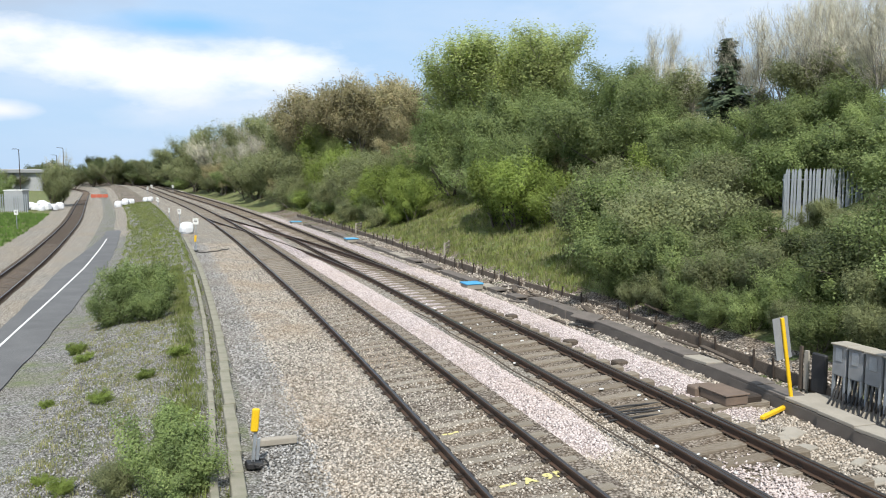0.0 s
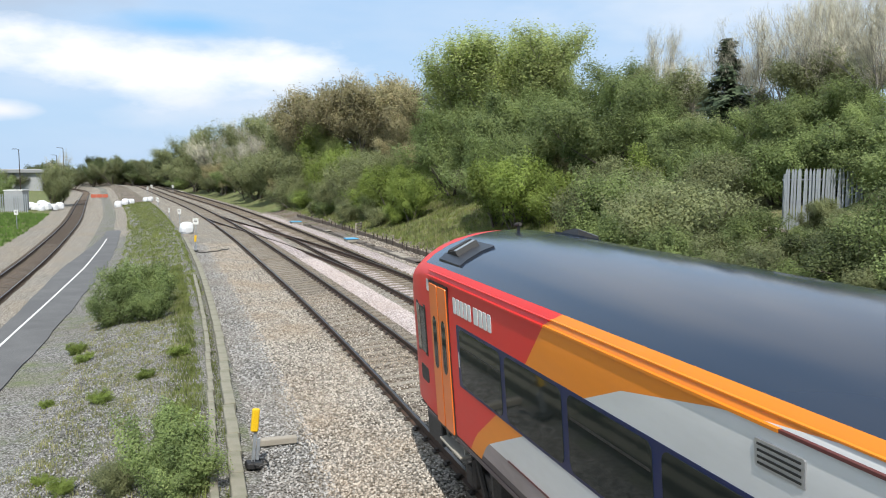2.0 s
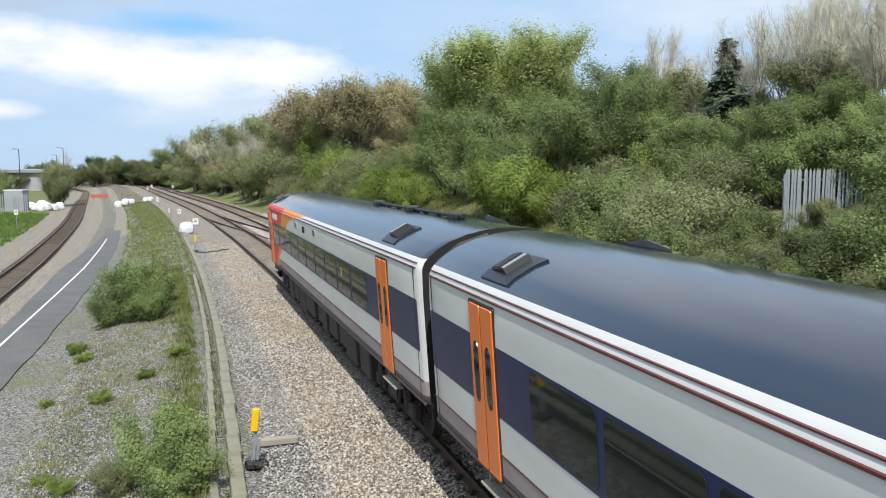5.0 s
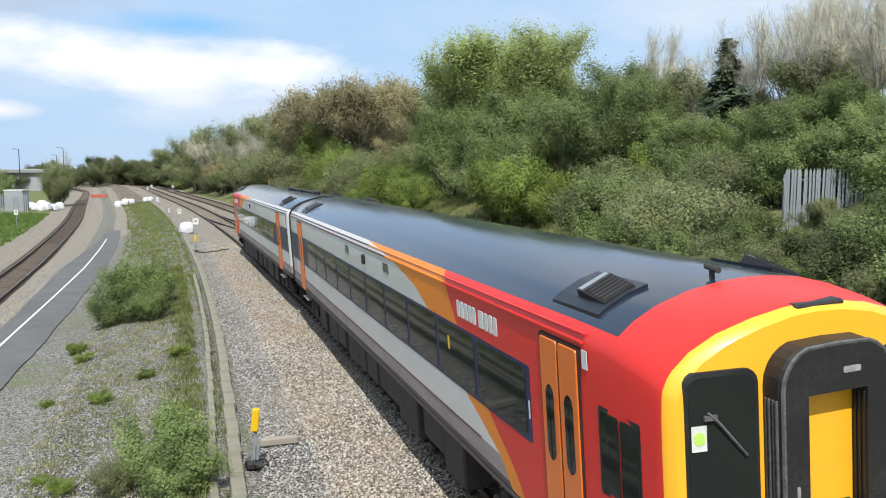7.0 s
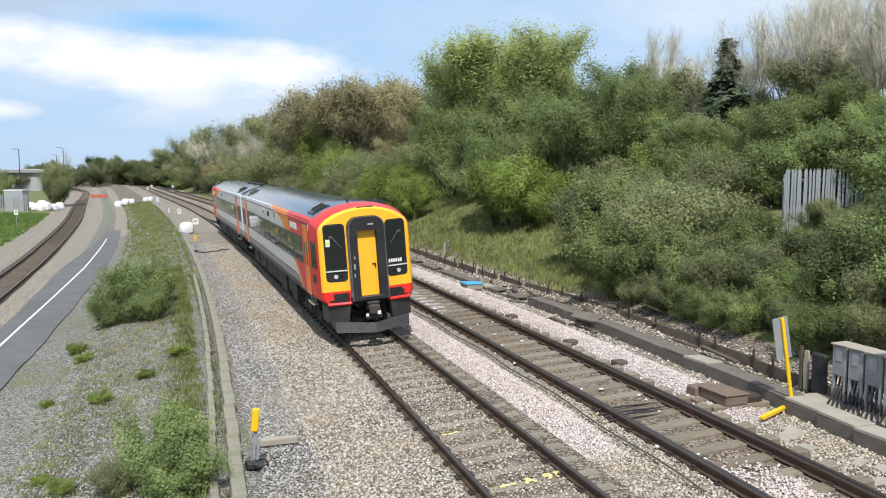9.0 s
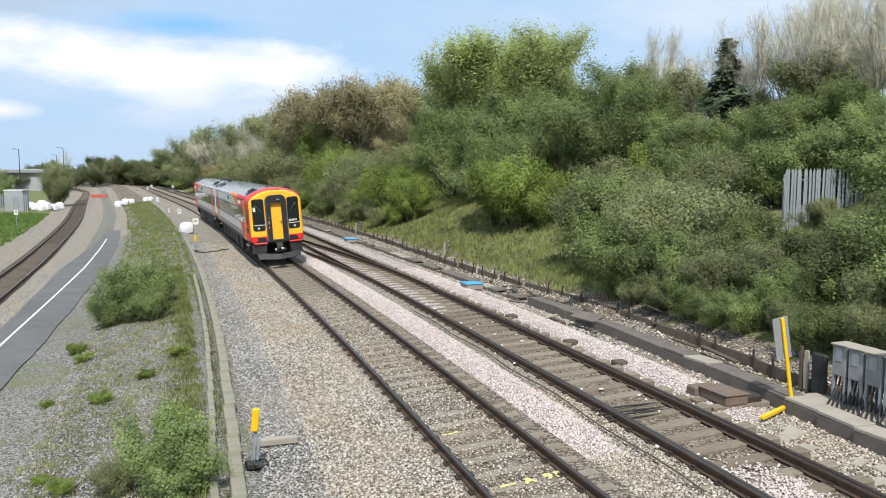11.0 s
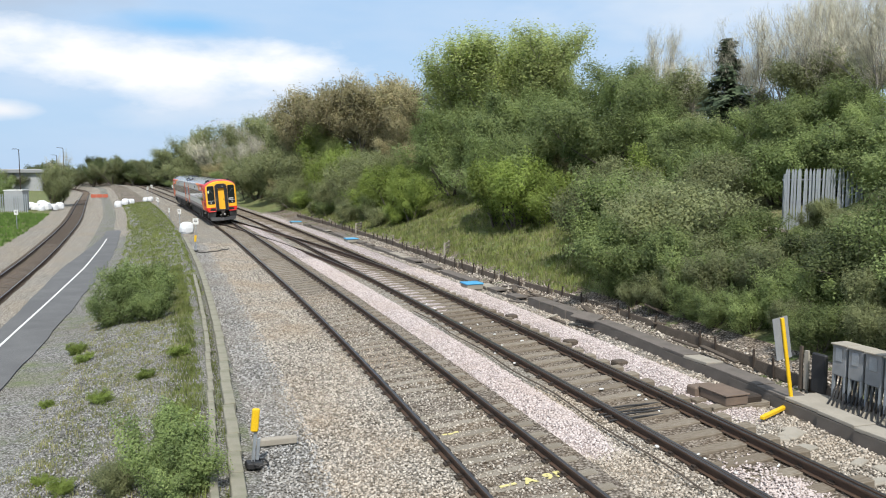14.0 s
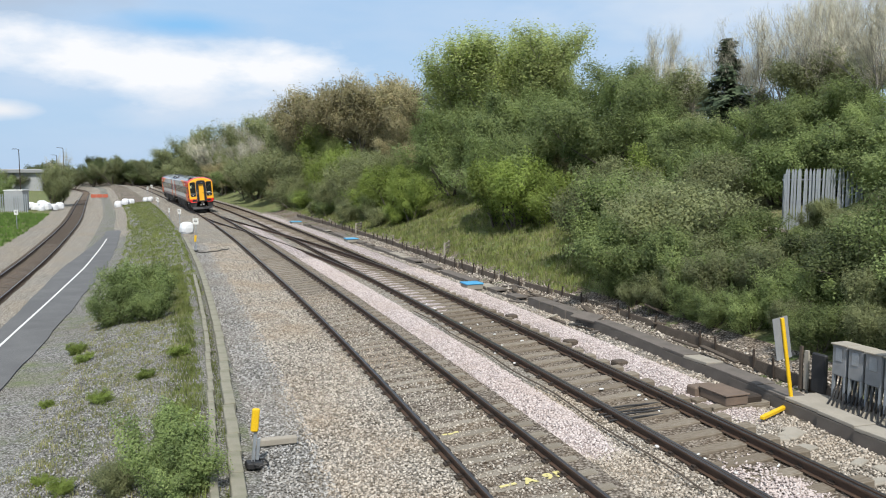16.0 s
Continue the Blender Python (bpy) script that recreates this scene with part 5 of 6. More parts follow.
# bushes on the gravel strip
for s, d, h, w in [(32.6, -6.55, 1.95, 1.0), (31.0, -7.1, 1.5, 1.1), (33.6, -5.8, 1.7, .9), (30.6, -5.9, 1.2, 1.1)]:
    plant("sallow", "gravel_bush", "dark green bush growing from the gravel strip", s, d, h, w, "bushes on the gravel strip", z=float(ground_z(s, d)) - 0.1)
for s, d, h, w in [(15.2, -5.35, 1.30, .95), (14.2, -5.15, .95, 1.1), (16.2, -5.25, 1.0, .7), (14.9, -6.0, .65, 1.2)]:
    plant("sallow" if h > .9 else "olive", "gravel_bush", "leafy green bush growing from the gravel strip", s, d, h, w, "bushes on the gravel strip", z=float(ground_z(s, d)) - 0.1)
for s, d, h in [(20.8, -6.8, .32), (21.8, -8.0, .22), (22.3, -5.9, .28), (16.2, -7.3, .2), (15.4, -6.9, .28), (26.0, -7.6, .3), (14.7, -7.9, .22), (18.4, -5.2, .3), (27.5, -8.0, .4), (24, -5.1, .35)]:
    plant("fresh", "weed", "small bright green weed in the gravel", s, d, h, 1.7, "weeds in the gravel", z=float(ground_z(s, d)))


def grass(name, label, mat, n, s_fn, d_fn, hgt, seed, clump=9, width=0.010):
    """Blades of grass in tufts; each blade is a narrow bent triangle pair."""
    rng = np.random.default_rng(seed)
    nc = n // clump
    s, d = s_fn(rng, nc), d_fn(rng, nc)
    s = np.repeat(s, clump) + rng.normal(size=nc * clump) * 0.07
    d = np.repeat(d, clump) + rng.normal(size=nc * clump) * 0.07
    base = ats(s, d, ground_z(s, d) - 0.02)
    k = len(base)
    a = rng.uniform(0, 2 * np.pi, k)
    h = hgt * rng.uniform(0.45, 1.2, k)
    wv = np.stack([np.cos(a), np.sin(a), 0 * a], 1) * (width * rng.uniform(0.7, 1.5, k))[:, None]
    lean = np.stack([-np.sin(a), np.cos(a), 0 * a], 1) * (h * rng.uniform(0.05, 0.5, k))[:, None]
    up = np.stack([0 * a, 0 * a, h], 1)
    v = np.stack([base - wv, base + wv, base + up * .6 + lean * .4 + wv * .7, base + up + lean, base + up * .6 + lean * .4 - wv * .7], 1).reshape(-1, 3)
    me = bpy.data.meshes.new(name)
    me.vertices.add(5 * k)
    me.vertices.foreach_set("co", v.ravel())
    me.loops.add(5 * k)
    me.loops.foreach_set("vertex_index", np.arange(5 * k))
    me.polygons.add(k)
    me.polygons.foreach_set("loop_start", np.arange(k) * 5)
    me.polygons.foreach_set("loop_total", np.full(k, 5))
    me.materials.append(mat)
    me.update()
    tagged(new(name, me), label, "grass", kind="stuff")


grass("bank_grass", "long green grass on the bank", M_blade, 60000, lambda r, n: 29 + 68 * r.random(n) ** 1.3, lambda r, n: 8.5 + 6.5 * r.random(n), 0.24, 1, 7, 0.011)
grass("dry_bank_grass", "pale dry grass among the green on the bank", M_blade_dry, 18000, lambda r, n: 24 + 55 * r.random(n), lambda r, n: 8.8 + 5 * r.random(n), 0.27, 2, 7, 0.010)
grass("kerb_grass", "green grass growing along the concrete kerb", M_blade, 9000, lambda r, n: 11 + 34 * r.random(n) ** 1.2, lambda r, n: -4.72 - np.abs(r.normal(size=n)) * 0.30, 0.16, 3, 9, 0.008)
grass("kerb_gap_grass", "thin grass between the concrete kerbs", M_blade, 2500, lambda r, n: 11 + 30 * r.random(n), lambda r, n: -4.33 + r.normal(size=n) * 0.03, 0.12, 4, 5, 0.006)
grass("strip_grass", "rough grass on the strip beside the tracks", M_blade, 34000, lambda r, n: 34 + 98 * r.random(n), lambda r, n: -5.9 + 1.1 * r.normal(size=n).clip(-1.7, 1.5), 0.16, 5, 9, 0.014)
grass("sparse_grass", "thin dry grass in the gravel strip", M_blade_dry, 15000, lambda r, n: 12 + 24 * r.random(n), lambda r, n: -4.9 - 3.3 * r.random(n) ** 1.2, 0.11, 6, 12, 0.007)
grass("moss_grass", "short green grass among the strip's gravel", M_blade, 16000, lambda r, n: 12 + 30 * r.random(n), lambda r, n: -4.9 - 2.8 * r.random(n) ** 1.5, 0.07, 16, 14, 0.007)
grass("left_grass", "green grass beside the single track", M_blade_lush, 24000, lambda r, n: 60 + 70 * r.random(n), lambda r, n: -17.4 - 9 * r.random(n), 0.3, 7, 9, 0.03)

# ---- small lineside things ----
def along(name, label, category, geo, mats, s, d, z=None, turn=0, group=""):
    zz = float(ground_z(s, d)) if z is None else z
    ob = part(name, geo, mats, m=on(s, d, zz, turn))
    return tagged(ob, label, category, group)


# kerb of concrete lengths on the left
def kerbs():
    k1 = thing("kerb", "old concrete trough kerb with moss in its joints", "kerb", kind="structure")
    big = Geo().box((0, 0, 0), (0.22, 0.96, 0.34), 0, 0.02).mesh("kerb_block", M_kerb)
    small = Geo().box((0, 0, 0), (0.13, 0.96, 0.30), 0, 0.02).mesh("kerb_block", M_kerb)
    r = random.Random(5)
    s = 7.0
    while s < 62:
        dd = float(np.interp(s, [7, 14, 25, 44, 62], [-4.36, -4.23, -4.02, -3.86, -3.95]))
        part("kerb_block", big, None, k1, m=on(s, dd - 0.03 + r.uniform(-.012, .012), -0.10 + r.uniform(-.012, .012), r.uniform(-.6, .6)))
        if s < 40:
            part("kerb_block", small, None, k1, m=on(s + .4, dd - 0.37 + r.uniform(-.012, .012), -0.12 + r.uniform(-.012, .012), r.uniform(-.6, .6)))
        s += 0.985


def trough():
    t = thing("cable_trough", "dark stained concrete cable trough with lids", "cable trough", kind="structure")
    lid = Geo().box((0, 0, 0), (0.48, 0.94, 0.07), 0, 0.012).mesh("lid", M_conc_dark)
    pale = Geo().box((0, 0, 0), (0.48, 0.94, 0.07), 0, 0.012).mesh("lid", M_conc)
    wall = Geo().box((0, 0, 0), (0.05, 0.97, 0.34), 0, 0.01).mesh("trough_wall", M_conc_dark)
    r = random.Random(6)
    s = 5.0
    while s < 74:
        dd = float(np.interp(s, [5, 13, 18, 25, 27.5, 34, 50, 74], [6.55, 6.62, 6.95, 7.15, 7.1, 7.0, 6.9, 6.7]))
        hz = 0.10 if s < 29 else -0.06
        tl = r.uniform(-1.2, 1.2)
        if s < 29 or r.random() < 0.8:
            m = on(s, dd, hz + r.uniform(-.012, .012), tl) @ pose(0, 0, 0, r.uniform(-1.5, 1.5), r.uniform(-2, 2), 0)
            if abs(s - 24.2) < .5:
                m = on(s, dd - .25, hz + .06, 24) @ pose(0, 0, 0, 4, -16, 0)
            part("lid", pale if s < 15.2 or r.random() < .08 else lid, None, t, m=m)
        for q in (-.215, .215):
            part("trough_wall", wall, None, t, m=on(s, dd + q, hz - .205, tl * .3))
        s += 0.98


def boards():
    b = thing("edging_board", "low dark weathered edging boards held by steel stakes", "retaining edge", kind="structure")
    plank = Geo().box((0, 0, 0), (0.06, 2.36, 0.26), 0, 0.012).mesh("plank", M_rustwood)
    stake = Geo().box((0, 0, 0), (0.05, 0.05, 0.55), 0, 0.008).mesh("stake", M_iron)
    r = random.Random(7)
    s = 12.0
    while s < 85:
        dd = float(np.interp(s, [12, 16, 22, 27, 34, 40, 53, 70, 85], [7.6, 7.85, 8.25, 8.5, 8.1, 7.9, 8.1, 8.1, 8.0]))
        z = 0.06 + r.uniform(-.03, .03)
        part("plank", plank, None, b, m=on(s, dd, z, r.uniform(-2.2, 2.2)) @ pose(0, 0, 0, r.uniform(-1, 1), r.uniform(4, 12), 0))
        part("stake", stake, None, b, m=on(s - 1.0, dd - .06, z + .06) @ pose(0, 0, 0, r.uniform(-3, 3), r.uniform(-4, 6), 0))
        if r.random() < .6:
            part("stake", stake, None, b, m=on(s + .5, dd - .06, z + .08) @ pose(0, 0, 0, r.uniform(-3, 3), r.uniform(-4, 6), 0))
        s += 2.4


kerbs()
trough()
boards()


# relay cases on legs, with cables
def relay_cases():
    for k, (ds, w) in enumerate([(0, .36), (-.42, .36), (-.86, .40), (-1.34, .44), (-1.88, .5)]):
        s, d = 15.05 + ds, 7.75 - ds * .02
        c = thing("relay_case", "grey metal lineside relay case on angle legs", "equipment cabinet", on(s, d, -0.02, 4), "relay cases by the track")
        g = Geo().box((0, 0, .88), (.34, w, .62), 0, .02)
        body = part("case", g, M_grey, c)
        part("roof_plate", Geo().box((0, 0, 1.205), (.42, w + .03, .035), 0, .01), M_conc, c)
        for q in (-1, 1):
            part("leg", Geo().box((-.14, q * (w / 2 - .04), .28), (.05, .05, .60)), M_galv, c)
            part("leg", Geo().box((.14, q * (w / 2 - .04), .28), (.05, .05, .60)), M_galv, c)
        part("panel", Geo().box((-.178, 0, 1.0), (.012, w * .45, .26), 0, .004), M_galv, c)
        for q in range(4):
            y = -w / 2 + w * (q + .5) / 4
            cg = Geo().tube([(-.05, y, .60), (-.10, y, .35), (-.22, y - .05, .12), (-.55 - .05 * q, y - .35, .05), (-.85, y - .9 - .1 * q, .06)], .022, 6)
            part("cable", cg, M_black, c)
    g = Geo().box((0, 0, 0), (1.3, 3.6, .12), 0, .03)
    along("equipment_slab", "pale concrete base slab under the relay cases", "slab", g, M_conc, 14.0, 7.65, -.05, 3)
    g = Geo()
    g.box((0, 0, .42), (.10, .40, .84), 0, .03)
    along("black_cover", "black rubber cover hanging beside the relay cases", "cover", g, M_black, 15.75, 7.75, .0, 4)
    p = thing("marker_stake", "short rusty angle-iron stake with a perforated strip", "post", on(16.3, 7.75, 0, 8))
    part("stake", Geo().box((0, 0, .42), (.06, .06, .95)), M_rustwood, p)
    part("strip", Geo().box((.0, -.15, .40), (.05, .10, .85)), M_conc, p)


relay_cases()


def sign_post():
    c = thing("lineside_sign", "leaning yellow post carrying a blank grey sign plate", "sign", on(15.25, 6.67, -.05, 0) @ pose(0, 0, 0, 0, -10.0, 0))
    part("post", Geo().box((0, 0, .92), (.075, .05, 1.84), 0, .01), M_yellow, c)
    part("plate", Geo().box((-.03, .035, 1.42), (.36, .012, .86), 0, .004), M_grey, c, "back of a pale grey metal plate")
    g = Geo().box((0, 0, 0), (.09, 1.2, .07), 0, .01)
    ob = along("fallen_bar", "short yellow bar lying on the ballast", "bar", g, M_yellow, 15.1, 6.15, -.08, -62)


sign_post()


def round_sign():
    c = thing("round_sign", "round white sign disc on a post", "sign", on(13.35, 7.41, 0, 10))
    part("post", Geo().tube([(0, .03, -.2), (0, .03, 2.0)], .03, 8), M_galv, c)
    g = Geo()
    disc(g, (0, 1.84), .36, -.02, .03, 0, 32)
    part("disc", g, M_whitepaint, c)


round_sign()


def fallen_boards():
    r = random.Random(44)
    for s, d, z, ln, turn, tip in [(23.4, 8.95, .32, 1.5, 38, 20), (22.9, 8.75, .12, 1.1, 75, 6), (24.6, 8.7, .1, 1.3, 12, 4), (19.2, 7.75, .1, 1.6, -4, 2), (20.6, 7.7, .09, .9, 9, 3), (26.2, 7.75, .08, 1.2, -14, 3), (29.5, 7.6, .02, 1.4, 8, 2), (32, 7.6, .0, 1.1, -20, 3)]:
        g = Geo().box((0, 0, 0), (r.uniform(.12, .2), ln, .05), 0, 0.01)
        ob = thing("fallen_board", "broken weathered board lying at the bank foot", "board", on(s, d, z, turn) @ pose(0, 0, 0, tip, r.uniform(-6, 6), 0), "loose boards at the bank foot")
        part("plank", g, M_rustwood, ob)


fallen_boards()


def flag_marker(s, d, k=1.0):
    c = thing("marker_post", "short post with a yellow reflector box and cable at its foot", "marker post", on(s, d, -.1, 10) @ pose(0, 0, 0, 0, 6, 0), "yellow marker posts")
    part("post", Geo().box((0, 0, .42), (.05, .05, .95), 0, .008), M_galv, c)
    part("reflector", Geo().box((-.03, -.03, .78), (.12, .08, .38), 0, .02), M_yellow, c, "bright yellow reflector box")
    part("foot", Geo().box((.02, 0, .04), (.26, .22, .10), 0, .02), M_black, c)
    part("bracket", Geo().box((.06, -.02, .30), (.05, .04, .36), 0, .006), M_galv, c)
    pts = [(.1 + .12 * math.cos(a * .7), -.10 + .18 * math.sin(a * .7), .10 + .02 * math.sin(a * 2)) for a in range(12)]
    part("cable", Geo().tube(pts, .014, 5), M_black, c)


flag_marker(15.0, -3.98)
flag_marker(52.2, -3.75)
along("concrete_slab", "pale concrete bar lying across the ballast", "slab", Geo().box((0, 0, 0), (.78, .16, .12), 0, .015), M_conc, 16.1, -3.52, -.06, 2)


# blue-sheeted boxes and rubble by the trough
for s, d, w, l in [(33.2, 6.25, .75, .75), (56, 6.35, .8, .9), (75, 5.95, .9, .9)]:
    c = thing("blue_box", "low box under pale blue sheeting", "box", on(s, d, -.12, 4), "blue-sheeted boxes")
    part("body", Geo().box((0, 0, .10), (w * .92, l * .92, .22), 0, .02), M_conc, c)
    part("sheet", Geo().box((0, 0, .23), (w, l, .06), 0, .02), M_blue, c, "pale blue sheeting")


def rail_gate(s, d, z, turn, k=1.0):
    c = thing("gate", "small weathered wooden barrier on the bank", "gate", on(s, d, z, turn), "small barriers")
    for x in (-.75, .75):
        part("post", Geo().box((x * k, 0, .28), (.09, .09, .75), 0, .01), M_conc, c)
    for q in (.18, .38, .58):
        part("rail", Geo().box((0, -.05, q), (1.6 * k, .03, .12), 0, .006), M_conc, c)


rail_gate(43.6, 8.75, .2, 62)
rail_gate(62, 8.3, .1, 62)


# points machine, timbers and rods at the switch
def points_machine():
    c = thing("points_machine", "rust-brown points machine on timber bearers beside the track", "points machine", on(16.1, 5.72, -.18, 3))
    for y in (-.28, .28):
        part("bearer", Geo().box((0.1, y, .03), (1.4, .26, .14), 0, .012), M_timber, c)
    part("case", Geo().box((-.05, 0, .20), (.55, .85, .20), 0, .02), M_rustybrown, c)
    part("lid", Geo().box((-.05, 0, .315), (.60, .90, .03), 0, .01), M_rustybrown, c)
    part("motor", Geo().box((.45, -.1, .16), (.40, .50, .16), 0, .03), M_iron, c)
    part("cover", Geo().box((-.10, .62, .17), (.62, .34, .22), 0, .03), M_rustybrown, c, "rust-brown steel cover box")
    r = thing("stretcher_rods", "black steel stretcher rods between the switch rails", "rodding", on(16.0, T2, -.14, 0))
    for y, z in ((-.32, .0), (-.12, .02), (.10, .0), (.32, .03)):
        part("rod", Geo().tube([(-.95, y, z), (-.2, y + .03, z + .02), (.9, y + .1, z)], .022, 6), M_black, r)
    for s, d in [(22.2, 5.15), (26.4, 5.12), (19.6, 5.2)]:
        along("junction_box", "small brown junction box on the ballast", "box", Geo().box((0, 0, .05), (.34, .30, .14), 0, .03), M_rustwood, s, d, -.10, 6, "junction boxes")


points_machine()


# loose cable beside the second track
g = Geo()
pts = [tuple(at(12 + 0.8 * k, 2.55 + .05 * math.sin(k * 1.1) - max(0, 18 - 12 - .8 * k) * .02, -.11)) for k in range(22)]
g.tube(pts, .018, 5)
tagged(part("lineside_cable", g, M_rustwood), "rusty cable lying beside the track", "cable")
g = Geo()
pts = [tuple(at(51.8 + .05 * k * k * .1, -3.6 + .1 * k, -.10 + .02 * math.sin(k))) for k in range(20)]
g.tube(pts, .03, 5)
tagged(part("lineside_cable", g, M_black), "dark cable looping over the ballast", "cable")


# palisade fence on the bank
def palisade():
    c = thing("palisade_fence", "grey galvanised steel palisade fence half hidden by scrub", "fence", kind="structure")
    a, b = Vector((11.55, 28.4, 2.38)), Vector((14.4, 28.97, 2.41))
    n = 26
    g = Geo()
    w, t, h = .042, .014, 2.32
    prof = [(-w, 0), (-w * .5, -t), (w * .5, -t), (w, 0)]
    v = [(x, y, z) for z in (0, h - .10) for x, y in prof] + [(-w * .2, -t * .6, h), (w * .2, -t * .6, h)]
    g.add(v, [(0, 1, 5, 4), (1, 2, 6, 5), (2, 3, 7, 6), (4, 5, 8), (5, 6, 9, 8), (6, 7, 9)])
    g.add([(x, y + .004, z) for x, y, z in v], [(4, 5, 1, 0), (5, 6, 2, 1), (6, 7, 3, 2), (8, 5, 4), (8, 9, 6, 5), (9, 7, 6)])
    pale = g.mesh("pale", M_galv)
    r = random.Random(8)
    for k in range(n):
        p = a.lerp(b, k / (n - 1))
        part("pale", pale, None, c, m=pose(p.x, p.y, p.z, r.uniform(-1.5, 1.5), 0.4 + r.uniform(-1.0, 1.0), 8 + r.uniform(-6, 6)))
    for z in (.45, 1.95):
        part("rail", Geo().tube([a + Vector((-.1, .04, z)), b + Vector((.1, .04, z))], .03, 4), M_galv, c)
    for f in (0, .36, .72, 1):
        p = a.lerp(b, f)
        part("post", Geo().box((p.x, p.y + .09, p.z + 1.0), (.07, .10, 2.3)), M_galv, c)


palisade()
for x, y, z in ((10.7, 28.6, 2.62), (11.25, 28.2, 2.66)):
    tagged(part("stone_slab", Geo().box((0, 0, 0), (.55, .45, .12), 0, .03), M_conc, m=pose(x, y, z, 4, 6, 20)), "pale stone slab lying on the bank", "slab", "slabs on the bank")


# bags, boards and posts further off
def bag(s, d, k, z=None):
    g = Geo()
    n, rows = 12, [(0, .40), (.12, .50), (.45, .52), (.75, .46), (.86, .34), (.90, .18)]
    r = random.Random(int(s * 10))
    v = []
    for zz, rad in rows:
        for q in range(n):
            a = 2 * math.pi * q / n
            e = 1 / max(abs(math.cos(a)), abs(math.sin(a))) ** .6
            v.append((rad * e * math.cos(a) * k * r.uniform(.93, 1.07), rad * e * math.sin(a) * k * r.uniform(.93, 1.07), zz * k + r.uniform(-.03, .03)))
    f = [tuple(reversed(range(n))), tuple(range((len(rows) - 1) * n, len(rows) * n))]
    for a in range(len(rows) - 1):
        f += [(a * n + q, a * n + (q + 1) % n, (a + 1) * n + (q + 1) % n, (a + 1) * n + q) for q in range(n)]
    g.add(v, f)
    along("bulk_bag", "crumpled white bulk bag standing on the ground", "bag", g, M_white, s, d, z, r.uniform(0, 60), "white bulk bags")


bag(67.6, -3.55, .95)
for s, d, k in [(129, -8.4, 1.0), (130.5, -7.4, 1.0), (131, -6.6, .8), (142, -18.2, 1.3), (140, -19.6, 1.2), (143, -17.2, 1.1), (146, -19, 1.4), (138, -18.7, .9), (144, -20.5, 1.2), (148, -16.6, 1.2), (132, -4.6, .7), (134, -3.9, .7), (137, -3.6, .7)]:
    bag(s, d, k)


def plate_post(s, d, h, w, hh, label="white plate on a thin grey post"):
    z = float(ground_z(s, d))
    c = thing("plate_post", label, "sign", on(s, d, z, heading(0) * 0 - heading(s)), "white plates on posts")
    part("post", Geo().tube([(0, 0, -.1), (0, 0, h)], .035, 6), M_galv, c)
    part("plate", Geo().box((0, -.05, h - hh / 2), (w, .02, hh), 0, .004), M_whitepaint, c)
    for q in (.3, .55):
        part("bar", Geo().box((0, -.065, h - hh * q), (w * .5, .008, hh * .1)), M_black, c)


plate_post(78, -3.56, 1.35, .30, .38)
plate_post(66.6, -2.95, 1.2, .42, .46)
plate_post(96.4, -18.3, 2.1, .42, .5)
plate_post(90, -3.9, .9, .16, .4)
plate_post(118, -3.7, 1.0, .25, .5)
plate_post(122, -3.6, 1.0, .25, .5)
plate_post(163, -2.6, 1.6, .3, .5)
plate_post(163, -1.9, 2.0, .35, .5)
plate_post(165, 1.9, 1.9, .3, .5)


def barrier():
    c = thing("barrier_fence", "orange plastic mesh barrier across the path", "barrier", on(173, -9.2, -.8, 0))
    for k in range(3):
        part("panel", Geo().box((-2.5 + k * 1.0, .2 * math.sin(k * 2), .4), (.96, .05, .6), 0, .01), M_orange_net, c)
        part("foot", Geo().box((-2.5 + k, .2 * math.sin(k * 2), .05), (.2, .5, .1)), M_black, c)


barrier()


def yard_fence():
    c = thing("yard_fence", "grey steel palisade fence behind the white bags", "fence", kind="structure")
    pale = Geo().box((0, 0, 1.3), (.13, .03, 2.6), 0, .01).mesh("pale", M_galv)
    r = random.Random(12)
    for k in range(46):
        x = -71.0 + .275 * k
        part("pale", pale, None, c, m=pose(x, 118.6 + .08 * (x + 58), -1.45, 0, r.uniform(-1, 1), 5))
    for z in (.5, 2.1):
        part("rail", Geo().tube([(-71.1, 117.62, z - 1.45), (-58.5, 118.62, z - 1.45)], .05, 4), M_galv, c)
    b = thing("site_cabin", "pale grey steel site cabin behind the fence", "cabin", pose(-62.6, 123.5, -1.5, 0, 0, 6))
    part("body", Geo().box((0, 0, 1.5), (2.6, 2.4, 3.0), 0, .06), M_shed, b)
    part("roof", Geo().box((0, 0, 3.06), (2.75, 2.55, .14), 0, .03), M_whitepaint, b)
    part("door", Geo().box((.3, -1.22, 1.15), (.85, .06, 2.0), 0, .02), M_grey, b)


yard_fence()


def street_lamp(x, y, h, turn):
    c = thing("street_lamp", "tall slim grey street lamp far beyond the track", "street lamp", pose(x, y, -1.5, 0, 0, turn), "street lamps")
    part("column", Geo().tube([(0, 0, 0), (0, 0, h * .5), (0, 0, h)], [.14, .11, .08], 8), M_iron, c)
    part("arm", Geo().tube([(0, 0, h), (-.5, 0, h + .12), (-1.0, 0, h + .12)], .06, 6), M_iron, c)
    part("head", Geo().box((-1.2, 0, h + .12), (.6, .22, .12), 0, .03), M_iron, c)


for px, dist, h in ((38, 190, 10.5), (116, 200, 11.0), (104, 230, 9.8)):
    street_lamp((px - 784) / 1487 * dist, dist, h, 0)


